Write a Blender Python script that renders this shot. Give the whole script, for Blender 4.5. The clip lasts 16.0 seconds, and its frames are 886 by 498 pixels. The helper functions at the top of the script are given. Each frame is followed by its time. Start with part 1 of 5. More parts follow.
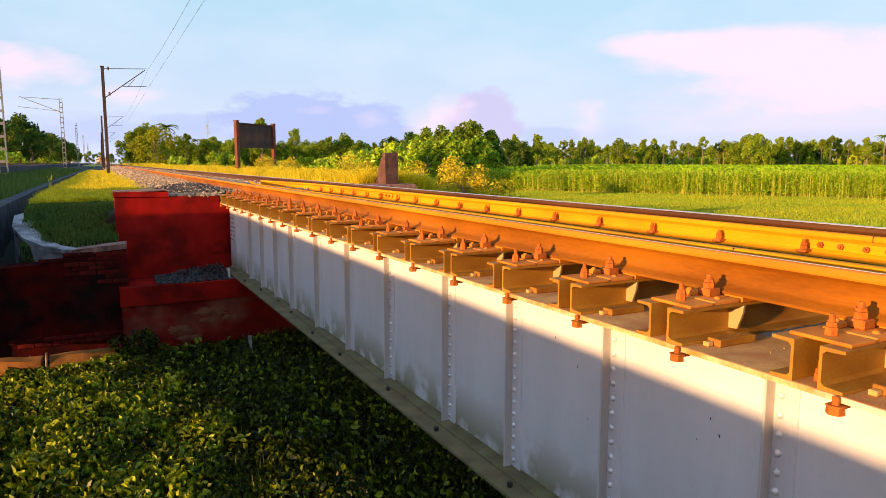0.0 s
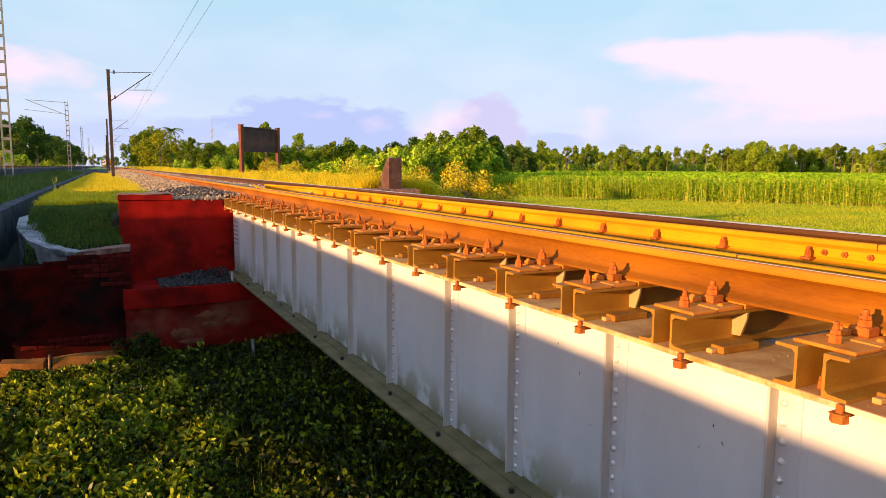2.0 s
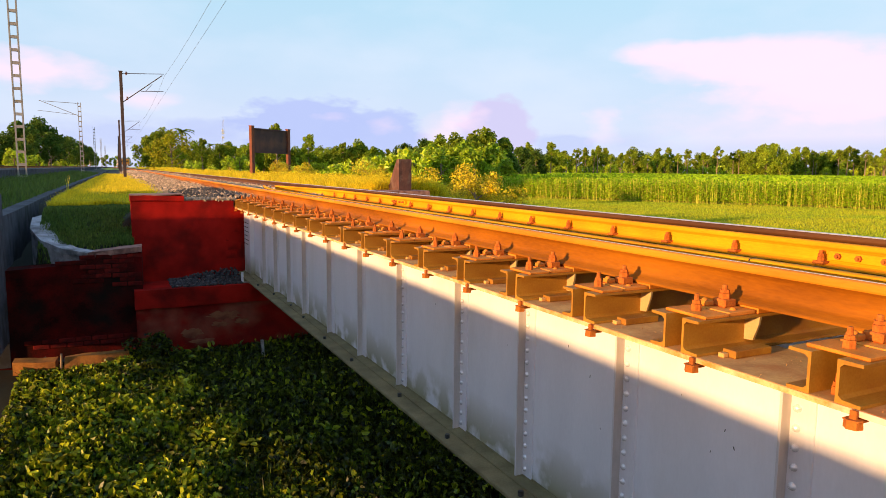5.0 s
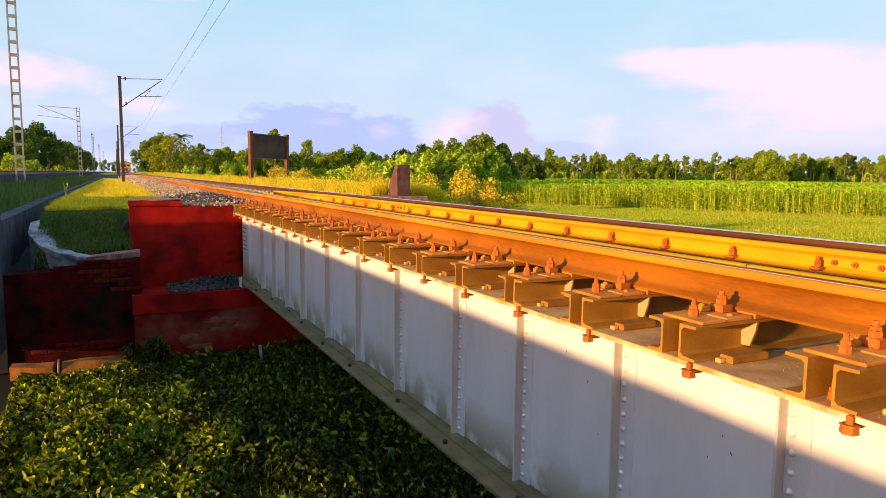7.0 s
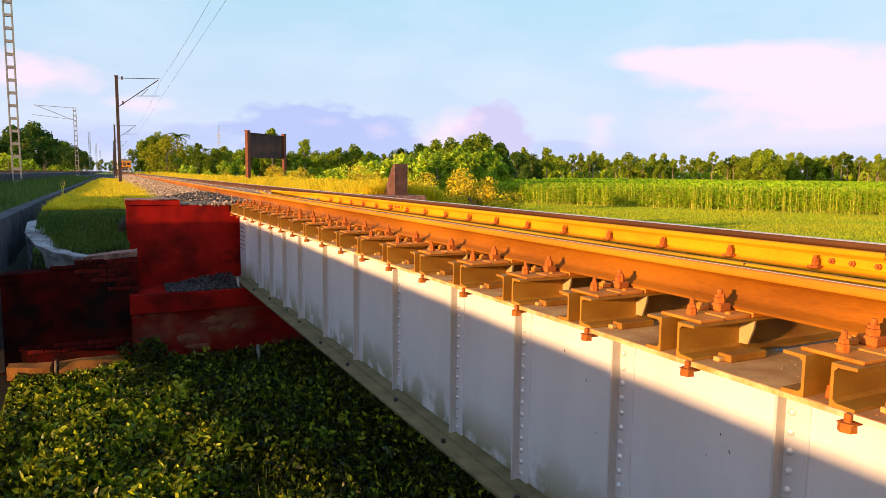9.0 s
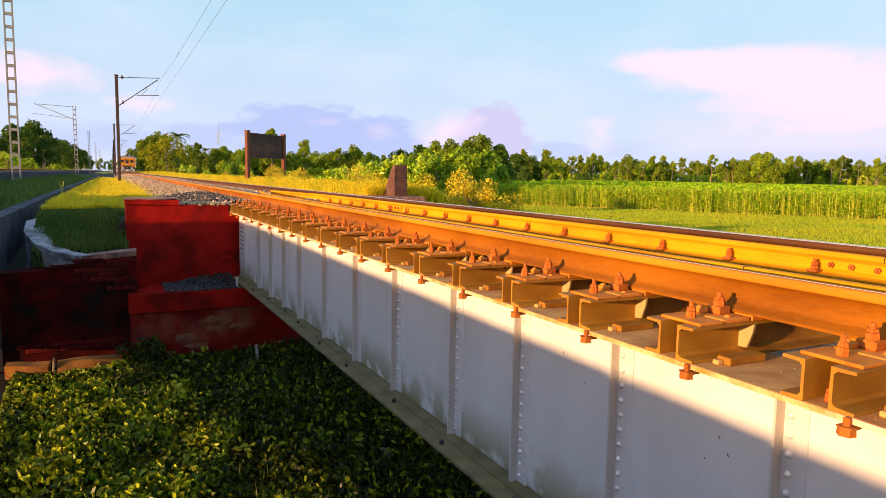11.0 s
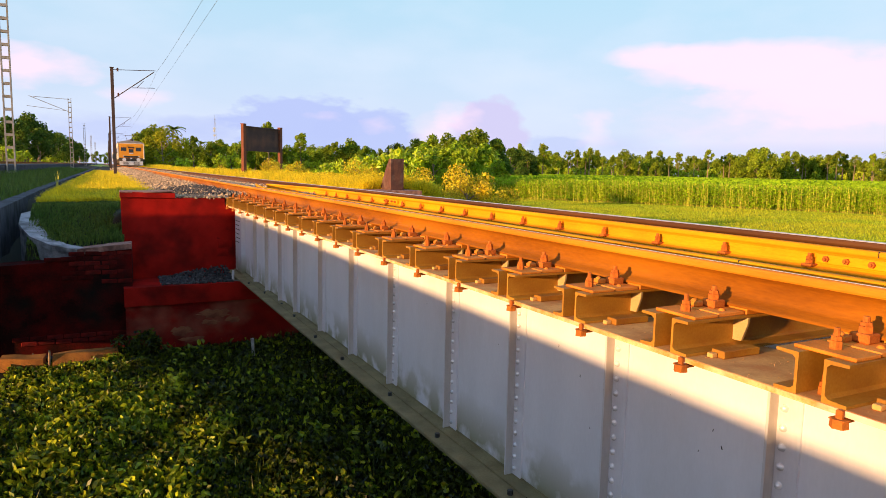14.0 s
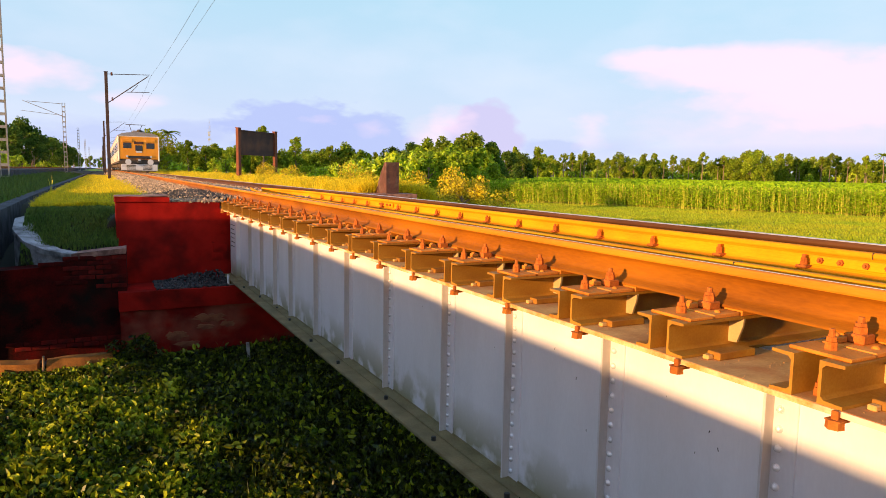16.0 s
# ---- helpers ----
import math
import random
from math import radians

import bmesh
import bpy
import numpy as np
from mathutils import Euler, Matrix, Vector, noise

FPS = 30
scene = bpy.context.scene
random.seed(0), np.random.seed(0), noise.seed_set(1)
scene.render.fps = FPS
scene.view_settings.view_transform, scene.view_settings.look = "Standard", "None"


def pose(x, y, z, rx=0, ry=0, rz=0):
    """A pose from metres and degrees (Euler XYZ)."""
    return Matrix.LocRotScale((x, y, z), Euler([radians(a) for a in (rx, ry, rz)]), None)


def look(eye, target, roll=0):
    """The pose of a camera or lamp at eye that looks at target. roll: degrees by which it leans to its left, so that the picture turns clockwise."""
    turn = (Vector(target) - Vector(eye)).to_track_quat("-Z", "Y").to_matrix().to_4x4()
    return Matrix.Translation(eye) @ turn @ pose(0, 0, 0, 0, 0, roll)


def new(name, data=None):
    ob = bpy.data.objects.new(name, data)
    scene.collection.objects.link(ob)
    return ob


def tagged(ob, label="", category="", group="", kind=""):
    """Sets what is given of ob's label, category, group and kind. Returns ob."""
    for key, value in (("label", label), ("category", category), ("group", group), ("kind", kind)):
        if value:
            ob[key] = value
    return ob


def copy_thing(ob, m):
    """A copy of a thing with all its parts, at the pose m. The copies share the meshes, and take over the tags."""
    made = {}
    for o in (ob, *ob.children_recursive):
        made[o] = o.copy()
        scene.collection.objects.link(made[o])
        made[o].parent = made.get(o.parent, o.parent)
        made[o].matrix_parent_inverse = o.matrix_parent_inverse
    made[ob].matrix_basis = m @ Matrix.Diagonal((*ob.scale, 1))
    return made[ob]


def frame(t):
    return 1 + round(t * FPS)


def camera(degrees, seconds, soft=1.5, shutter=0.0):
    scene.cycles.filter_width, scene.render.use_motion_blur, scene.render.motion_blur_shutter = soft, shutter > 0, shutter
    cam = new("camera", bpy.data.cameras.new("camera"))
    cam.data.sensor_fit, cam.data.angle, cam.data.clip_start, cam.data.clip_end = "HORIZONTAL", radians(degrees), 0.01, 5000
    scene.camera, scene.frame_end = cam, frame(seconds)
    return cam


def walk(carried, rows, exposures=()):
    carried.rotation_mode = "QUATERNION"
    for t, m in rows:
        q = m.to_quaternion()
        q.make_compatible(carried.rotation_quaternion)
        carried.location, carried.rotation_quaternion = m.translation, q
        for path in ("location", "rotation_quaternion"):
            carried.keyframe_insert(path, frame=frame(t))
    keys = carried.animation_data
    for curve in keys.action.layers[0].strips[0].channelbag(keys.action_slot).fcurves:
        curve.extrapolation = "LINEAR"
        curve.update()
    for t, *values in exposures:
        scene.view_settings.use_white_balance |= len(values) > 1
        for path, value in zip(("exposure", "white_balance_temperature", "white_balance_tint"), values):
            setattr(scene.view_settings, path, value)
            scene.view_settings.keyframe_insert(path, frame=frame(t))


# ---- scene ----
cam = camera(66.9, 16.0, soft=0.7)
# one hand-held camera beside a steel railway bridge; z = 0 is the top of the rails, +y runs along the track
walk(cam, [
    (0, pose(-0.0000, -0.0000, 0.3900, 82.701, 0.000, -26.862)),
    (0.5, pose(-0.0012, -0.0056, 0.3911, 82.930, 0.043, -26.765)),
    (1, pose(0.0019, -0.0070, 0.3920, 83.041, 0.216, -26.643)),
    (1.5, pose(-0.0004, -0.0082, 0.3907, 83.054, -0.170, -26.643)),
    (2, pose(-0.0007, -0.0003, 0.3877, 83.145, -0.383, -26.554)),
    (2.5, pose(-0.0037, -0.0014, 0.3898, 83.375, -0.475, -26.461)),
    (3, pose(-0.0016, 0.0027, 0.3890, 83.352, -0.390, -26.446)),
    (3.5, pose(-0.0006, 0.0045, 0.3890, 83.144, -0.362, -26.383)),
    (4, pose(-0.0058, 0.0036, 0.3924, 83.159, -0.447, -25.866)),
    (6.5, pose(-0.0093, -0.0033, 0.3885, 83.560, -0.657, -25.815)),
    (7, pose(-0.0119, -0.0068, 0.3913, 83.755, -0.688, -25.878)),
    (7.5, pose(-0.0134, -0.0057, 0.3924, 83.838, -0.707, -26.020)),
    (8, pose(-0.0167, -0.0043, 0.3892, 83.681, -0.723, -25.916)),
    (8.5, pose(-0.0135, -0.0026, 0.3879, 83.657, -0.802, -25.921)),
    (9, pose(-0.0154, -0.0055, 0.3896, 83.703, -0.638, -26.094)),
    (11.5, pose(-0.0182, -0.0014, 0.3901, 83.822, -1.037, -26.144)),
    (12, pose(-0.0113, -0.0002, 0.3872, 83.788, -0.826, -26.101)),
    (12.5, pose(-0.0171, -0.0036, 0.3863, 83.736, -1.228, -26.236)),
    (13, pose(-0.0140, -0.0015, 0.3853, 83.810, -1.112, -26.053)),
    (13.5, pose(-0.0111, -0.0036, 0.3862, 83.837, -1.070, -26.187)),
    (14, pose(-0.0147, -0.0056, 0.3844, 83.321, -1.187, -26.411)),
    (14.5, pose(-0.0150, -0.0040, 0.3817, 82.807, -1.373, -27.298)),
    (15, pose(-0.0162, -0.0045, 0.3781, 82.727, -1.434, -26.928)),
    (15.5, pose(-0.0139, -0.0030, 0.3800, 83.006, -1.264, -26.981)),
    (16, pose(-0.0141, -0.0038, 0.3822, 83.612, -0.992, -26.819))
], exposures=[(0, 0.84, 6850, 19), (16, 0.84, 6850, 19)])

# ---------------------------------------------------------------- light
SUN_EL, SUN_DIR = 7.0, Vector((0.94, 0.19, 0))          # a low sun behind the camera's left shoulder
world = bpy.data.worlds.new("sky")
scene.world = world
world.use_nodes = True


def build_sky():
    nt = world.node_tree
    nt.nodes.clear()
    N = nt.nodes.new
    L = nt.links.new

    def math_(op, a, b=None, clamp=False):
        n = N("ShaderNodeMath")
        n.operation, n.use_clamp = op, clamp
        for i, s in enumerate((a, b)):
            if s is None:
                continue
            if isinstance(s, (int, float)):
                n.inputs[i].default_value = s
            else:
                L(s, n.inputs[i])
        return n.outputs[0]

    def mix(fac, a, b):
        n = N("ShaderNodeMix")
        n.data_type = "RGBA"
        if isinstance(fac, float):
            n.inputs[0].default_value = fac
        else:
            L(fac, n.inputs[0])
        for i, s in ((6, a), (7, b)):
            if isinstance(s, tuple):
                n.inputs[i].default_value = (*s, 1)
            else:
                L(s, n.inputs[i])
        return n.outputs[2]

    out, bg, sky = N("ShaderNodeOutputWorld"), N("ShaderNodeBackground"), N("ShaderNodeTexSky")
    sky.sky_type, sky.sun_disc = "NISHITA", False
    sky.sun_elevation, sky.sun_rotation = radians(SUN_EL), radians(258.6)
    sky.air_density, sky.dust_density = 1.0, 0.6
    co = N("ShaderNodeTexCoord").outputs["Generated"]
    sep = N("ShaderNodeSeparateXYZ")
    L(co, sep.inputs[0])
    az = math_("ARCTAN2", sep.outputs[0], sep.outputs[1])        # 0 along the track, + to the right
    el = math_("ARCSINE", sep.outputs[2])
    vec = N("ShaderNodeCombineXYZ")
    L(az, vec.inputs[0])
    L(math_("MULTIPLY", el, 2.2), vec.inputs[1])

    def noise_(scale, detail, off):
        n = N("ShaderNodeTexNoise")
        n.inputs["Scale"].default_value, n.inputs["Detail"].default_value = scale, detail
        m = N("ShaderNodeMapping")
        m.inputs["Location"].default_value = (off, off * 0.7, 0)
        L(vec.outputs[0], m.inputs[0])
        L(m.outputs[0], n.inputs["Vector"])
        return n.outputs[0]

    billow, wisp = noise_(22.0, 6, 2.3), noise_(5.0, 5, 5.1)

    def cloud(a0, e0, wa, we, soft, rough):
        da = math_("DIVIDE", math_("SUBTRACT", az, radians(a0)), radians(wa))
        de = math_("DIVIDE", math_("SUBTRACT", el, radians(e0)), radians(we))
        r = math_("SQRT", math_("ADD", math_("MULTIPLY", da, da), math_("MULTIPLY", de, de)))
        r = math_("ADD", r, math_("MULTIPLY", math_("SUBTRACT", billow, 0.5), rough * 2.3))
        return math_("DIVIDE", math_("SUBTRACT", 1.0, r), soft, True)

    # thin haze towards the horizon over a pale blue evening sky
    base = mix(0.8, sky.outputs[0], (3.4, 6.4, 7.9))
    high = math_("DIVIDE", math_("SUBTRACT", el, radians(17)), radians(40), True)
    base = mix(math_("MULTIPLY", high, 0.85), base, (1.3, 2.9, 6.0))
    # the evening glow low round the sun, behind the camera
    near_sun = math_("ADD", math_("MULTIPLY", sep.outputs[0], -0.94), math_("MULTIPLY", sep.outputs[1], -0.19))
    glow = math_("MULTIPLY", math_("DIVIDE", math_("SUBTRACT", near_sun, 0.1), 0.8, True), math_("SUBTRACT", 1.0, math_("DIVIDE", el, radians(38)), True))
    low = math_("SUBTRACT", 1.0, math_("DIVIDE", el, radians(16)), True)
    base = mix(math_("MULTIPLY", low, 0.75), base, (5.3, 5.6, 7.5))
    veil = math_("MULTIPLY", math_("SUBTRACT", wisp, 0.44), 2.6, True)
    base = mix(math_("MULTIPLY", veil, 0.45), base, (5.8, 6.7, 7.8))
    base = mix(math_("MULTIPLY", glow, 0.9), base, (10.6, 7.1, 5.5))
    # the long anvil cloud and smaller ones
    for a0, e0, wa, we, soft, rough, col, amount in CLOUDS:
        base = mix(math_("MULTIPLY", cloud(a0, e0, wa, we, soft, rough), amount), base, col)
    L(base, bg.inputs[0])
    bg.inputs[1].default_value = 0.078
    L(bg.outputs[0], out.inputs[0])


PINK, BANK, MAUVE, CREAM = (7.9, 6.4, 7.5), (3.45, 4.45, 7.2), (3.75, 4.75, 7.2), (7.6, 6.3, 7.2)
CLOUDS = [
    (50.5, 8.5, 10.5, 2.0, 0.5, 0.22, PINK, 0.85), (43.5, 9.3, 4.6, 1.1, 0.6, 0.25, PINK, 0.8), (58, 6.4, 12.5, 3.0, 0.6, 0.3, PINK, 0.85), (57, 4.2, 17, 3.6, 1.2, 0.4, PINK, 0.65),
    (-5.2, 6.9, 6.2, 1.6, 0.7, 0.5, PINK, 0.7), (2.2, 5.2, 2.8, 0.9, 0.9, 0.5, PINK, 0.6), (3, 13.4, 3.2, 0.7, 0.7, 0.5, PINK, 0.6),
    (3, 2.4, 13, 1.5, 0.6, 0.5, MAUVE, 0.75), (7.0, 3.0, 3.6, 1.0, 0.5, 0.6, MAUVE, 0.6), (14.2, 3.5, 5.8, 2.5, 0.2, 0.45, BANK, 0.95), (19.6, 3.0, 5.0, 2.4, 0.2, 0.45, BANK, 0.9),
    (16.2, 4.2, 1.8, 0.5, 1.2, 1.2, PINK, 0.3), (20.9, 3.6, 1.6, 0.8, 1.2, 1.2, PINK, 0.3),
    (25.6, 3.2, 2.4, 1.7, 0.9, 0.5, CREAM, 0.55), (30.2, 3.2, 3.4, 3.1, 0.18, 0.32, (4.6, 4.7, 6.9), 0.9), (27.6, 4.3, 2.2, 1.7, 0.9, 0.6, PINK, 0.6),
    (36, 2.2, 2.6, 1.0, 0.3, 0.5, MAUVE, 0.7), (39, 3.7, 1.7, 1.7, 1.2, 0.9, PINK, 0.5), (41.5, 2.4, 3.0, 1.1, 0.9, 0.5, MAUVE, 0.35), (60, 1.6, 30, 1.1, 0.8, 0.5, MAUVE, 0.4),
]
build_sky()
sun = new("sun", bpy.data.lights.new("sun", "SUN"))
sun.data.energy, sun.data.angle, sun.data.color = 5.0, radians(1.3), (1.0, 0.62, 0.27)
SUN_DIR.normalize()
sun.matrix_world = look((0, 0, 0), (SUN_DIR.x, SUN_DIR.y, -math.tan(radians(SUN_EL))))


# ---------------------------------------------------------------- materials
def mat(name, c1, c2=None, scale=6.0, rough=0.7, metal=0.0, bump=0.2, fine=60.0, contrast=1.0, stain=None, stain_scale=1.5, stain_amount=0.5,
        stretch=(1, 1, 1), island=0.0, objrand=0.0, spec=0.5, trans=0.0):
    m = bpy.data.materials.new(name)
    m.use_nodes = True
    nt = m.node_tree
    N, L = nt.nodes.new, nt.links.new
    b = nt.nodes["Principled BSDF"]
    c2 = c2 or tuple(v * 0.7 for v in c1)
    tc, mp = N("ShaderNodeTexCoord"), N("ShaderNodeMapping")
    L(tc.outputs["Object"], mp.inputs[0])
    mp.inputs["Scale"].default_value = stretch
    n1, n2 = N("ShaderNodeTexNoise"), N("ShaderNodeTexNoise")
    for n, s, d in ((n1, scale, 5), (n2, fine, 3)):
        L(mp.outputs[0], n.inputs["Vector"])
        n.inputs["Scale"].default_value, n.inputs["Detail"].default_value = s, d
    ramp = N("ShaderNodeMapRange")
    ramp.inputs[1].default_value, ramp.inputs[2].default_value = 0.5 - 0.22 / contrast, 0.5 + 0.22 / contrast
    add = N("ShaderNodeMath")
    add.operation = "MULTIPLY_ADD"
    add.inputs[1].default_value, add.inputs[2].default_value = 0.35, -0.17
    L(n2.outputs[0], add.inputs[0])
    tot = N("ShaderNodeMath")
    L(n1.outputs[0], tot.inputs[0]), L(add.outputs[0], tot.inputs[1])
    L(tot.outputs[0], ramp.inputs[0])
    mx = N("ShaderNodeMix")
    mx.data_type = "RGBA"
    mx.inputs[6].default_value, mx.inputs[7].default_value = (*c1, 1), (*c2, 1)
    L(ramp.outputs[0], mx.inputs[0])
    col = mx.outputs[2]
    if stain:
        n3, r3, m3 = N("ShaderNodeTexNoise"), N("ShaderNodeMapRange"), N("ShaderNodeMix")
        L(mp.outputs[0], n3.inputs["Vector"])
        n3.inputs["Scale"].default_value, n3.inputs["Detail"].default_value = stain_scale, 6
        r3.inputs[1].default_value, r3.inputs[2].default_value, r3.inputs[4].default_value = 0.5, 0.72, stain_amount
        L(n3.outputs[0], r3.inputs[0])
        m3.data_type = "RGBA"
        m3.inputs[7].default_value = (*stain, 1)
        L(r3.outputs[0], m3.inputs[0]), L(col, m3.inputs[6])
        col = m3.outputs[2]
    for amount, node, sock in ((island, "ShaderNodeNewGeometry", "Random Per Island"), (objrand, "ShaderNodeObjectInfo", "Random")):
        if amount:
            g, hs, mr = N(node), N("ShaderNodeHueSaturation"), N("ShaderNodeMapRange")
            mr.inputs[3].default_value, mr.inputs[4].default_value = 1 - amount, 1 + amount
            L(g.outputs[sock], mr.inputs[0]), L(mr.outputs[0], hs.inputs["Value"]), L(col, hs.inputs["Color"])
            col = hs.outputs[0]
    L(col, b.inputs["Base Color"])
    rr = N("ShaderNodeMapRange")
    rr.inputs[3].default_value, rr.inputs[4].default_value = max(0.02, rough - 0.1), min(1, rough + 0.12)
    L(n2.outputs[0], rr.inputs[0]), L(rr.outputs[0], b.inputs["Roughness"])
    b.inputs["Metallic"].default_value, b.inputs["Specular IOR Level"].default_value = metal, spec
    if bump:
        bp = N("ShaderNodeBump")
        bp.inputs["Strength"].default_value, bp.inputs["Distance"].default_value = bump, 0.01
        L(tot.outputs[0], bp.inputs["Height"]), L(bp.outputs[0], b.inputs["Normal"])
    if trans:
        tr, ms = N("ShaderNodeBsdfTranslucent"), N("ShaderNodeMixShader")
        ms.inputs[0].default_value = trans
        L(col, tr.inputs[0]), L(b.outputs[0], ms.inputs[1]), L(tr.outputs[0], ms.inputs[2])
        L(ms.outputs[0], nt.nodes["Material Output"].inputs[0])
    return m


PAINT = mat("silver_paint", (0.80, 0.785, 0.83), (0.70, 0.685, 0.73), 3, 0.42, 0.1, 0.08, 90, 0.8, (0.34, 0.29, 0.17), 1.6, 0.2, (1, 1, 0.35))


def add_moss(m, z0, z1, colour):
    """Olive moss that creeps up in uneven patches from the girder's foot."""
    nt = m.node_tree
    N, L = nt.nodes.new, nt.links.new
    b = nt.nodes["Principled BSDF"]
    old = b.inputs["Base Color"].links[0].from_socket
    tc, sp, mr, nz, mu, mx, cl = N("ShaderNodeTexCoord"), N("ShaderNodeSeparateXYZ"), N("ShaderNodeMapRange"), N("ShaderNodeTexNoise"), N("ShaderNodeMath"), N("ShaderNodeMix"), N("ShaderNodeMapRange")
    L(tc.outputs["Object"], sp.inputs[0]), L(sp.outputs[2], mr.inputs[0]), L(tc.outputs["Object"], nz.inputs["Vector"])
    mr.inputs[1].default_value, mr.inputs[2].default_value, mr.inputs[3].default_value, mr.inputs[4].default_value = z0, z1, 1.0, 0.0
    nz.inputs["Scale"].default_value, nz.inputs["Detail"].default_value = 3.4, 8
    cl.inputs[1].default_value, cl.inputs[2].default_value = 0.40, 0.52
    L(nz.outputs[0], cl.inputs[0])
    mu.operation = "MULTIPLY"
    L(mr.outputs[0], mu.inputs[0]), L(cl.outputs[0], mu.inputs[1])
    mx.data_type = "RGBA"
    mx.inputs[7].default_value = (*colour, 1)
    L(mu.outputs[0], mx.inputs[0]), L(old, mx.inputs[6]), L(mx.outputs[2], b.inputs["Base Color"])


add_moss(PAINT, -1.60, -1.20, (0.20, 0.175, 0.035))
ANGLE_PAINT = mat("aluminium_paint", (0.80, 0.78, 0.82), (0.68, 0.66, 0.70), 6, 0.34, 0.15, 0.1, 90, 1.0, (0.30, 0.25, 0.18), 2.4, 0.25, (1, 1, 0.35))
LEG_PAINT = mat("darker_aluminium_paint", (0.72, 0.68, 0.67), (0.58, 0.54, 0.52), 5, 0.45, 0.1, 0.1, 90, 1.1, (0.24, 0.20, 0.13), 2.0, 0.4, (1, 1, 0.3))
RIVET_PAINT = mat("bright_rivet_paint", (0.86, 0.85, 0.88), (0.74, 0.73, 0.76), 20, 0.24, 0.3, 0.1, 90)
PAINT_DIRTY = mat("mossy_paint", (0.24, 0.195, 0.09), (0.13, 0.10, 0.04), 5, 0.8, 0.0, 0.3, 80, 1, (0.13, 0.11, 0.05), 2.0, 0.7)
RUST = mat("rust", (0.50, 0.14, 0.018), (0.24, 0.055, 0.008), 14, 0.85, 0.0, 0.4, 120, 1.2, (0.60, 0.22, 0.03), 4, 0.5, objrand=0.15, spec=0.25)
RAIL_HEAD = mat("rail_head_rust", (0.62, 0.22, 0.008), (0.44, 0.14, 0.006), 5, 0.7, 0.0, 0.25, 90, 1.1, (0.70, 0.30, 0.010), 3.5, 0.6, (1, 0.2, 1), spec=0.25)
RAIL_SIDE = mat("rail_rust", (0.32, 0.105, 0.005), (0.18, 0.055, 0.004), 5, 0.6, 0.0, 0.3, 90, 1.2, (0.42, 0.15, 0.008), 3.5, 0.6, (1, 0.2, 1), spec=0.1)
GUARD_RUST = mat("guard_rail_rust", (0.78, 0.33, 0.008), (0.60, 0.22, 0.006), 5, 0.8, 0.0, 0.25, 90, 1.0, (0.46, 0.15, 0.008), 2.6, 0.7, (1, 0.3, 1), spec=0.1)
POLISH = mat("polished_rail_head", (0.80, 0.74, 0.74), (0.62, 0.56, 0.56), 8, 0.42, 0.8, 0.05, 60, 1, None, 1, 0, (3, 0.1, 1))
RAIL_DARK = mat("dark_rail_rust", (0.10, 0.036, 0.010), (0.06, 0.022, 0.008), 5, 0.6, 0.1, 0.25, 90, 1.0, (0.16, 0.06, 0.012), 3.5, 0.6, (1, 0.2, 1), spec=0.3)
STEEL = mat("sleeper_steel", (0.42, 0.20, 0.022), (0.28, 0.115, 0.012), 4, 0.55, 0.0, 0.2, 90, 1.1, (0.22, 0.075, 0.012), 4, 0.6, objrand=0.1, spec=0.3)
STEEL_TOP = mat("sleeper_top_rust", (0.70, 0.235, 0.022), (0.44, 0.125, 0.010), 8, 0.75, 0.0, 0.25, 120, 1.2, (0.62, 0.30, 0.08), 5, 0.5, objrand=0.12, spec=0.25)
DUST = mat("dusty_flange", (0.62, 0.34, 0.10), (0.42, 0.19, 0.05), 6, 0.95, 0, 0.25, 60, 1.2, (0.50, 0.14, 0.02), 3, 0.6)
RED = mat("red_lime_wash", (0.42, 0.012, 0.007), (0.24, 0.007, 0.004), 3.0, 0.85, 0, 0.5, 60, 1.3, (0.03, 0.004, 0.003), 1.3, 0.9, spec=0.1)
# black algae stains, and the deep shade at the wall darkened into the red
RED_SHADE = mat("shaded_stained_red_brick", (0.12, 0.004, 0.003), (0.02, 0.003, 0.002), 2.4, 0.9, 0, 0.6, 60, 1.4, (0.012, 0.009, 0.007), 1.5, 1.0, spec=0.1)
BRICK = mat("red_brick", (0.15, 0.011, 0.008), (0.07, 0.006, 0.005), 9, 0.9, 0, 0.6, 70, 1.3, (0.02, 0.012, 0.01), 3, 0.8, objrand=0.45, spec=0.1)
RED_WORN = mat("worn_red_plaster", (0.26, 0.010, 0.006), (0.12, 0.006, 0.005), 2.6, 0.9, 0, 0.5, 50, 1.2, (0.34, 0.15, 0.09), 1.15, 0.6, spec=0.1)
CONCRETE = mat("weathered_concrete", (0.46, 0.43, 0.40), (0.30, 0.28, 0.26), 4, 0.9, 0, 0.4, 70, 1, (0.12, 0.11, 0.09), 1.7, 0.7)
COPING = mat("pink_coping", (0.40, 0.19, 0.14), (0.22, 0.10, 0.075), 9, 0.9, 0, 0.6, 70, 1.4, (0.06, 0.02, 0.014), 4.5, 0.8)
WHITEWASH = mat("whitewashed_kerb", (0.44, 0.41, 0.42), (0.20, 0.18, 0.18), 6, 0.9, 0, 0.6, 70, 1.5, (0.035, 0.03, 0.025), 3.2, 0.95)
STONE = mat("ballast_stone", (0.56, 0.41, 0.26), (0.32, 0.22, 0.14), 20, 0.9, 0, 0.3, 90, 1, None, island=0.6)
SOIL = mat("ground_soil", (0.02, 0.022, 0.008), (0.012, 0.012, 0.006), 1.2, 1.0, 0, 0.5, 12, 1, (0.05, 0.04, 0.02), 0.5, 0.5)
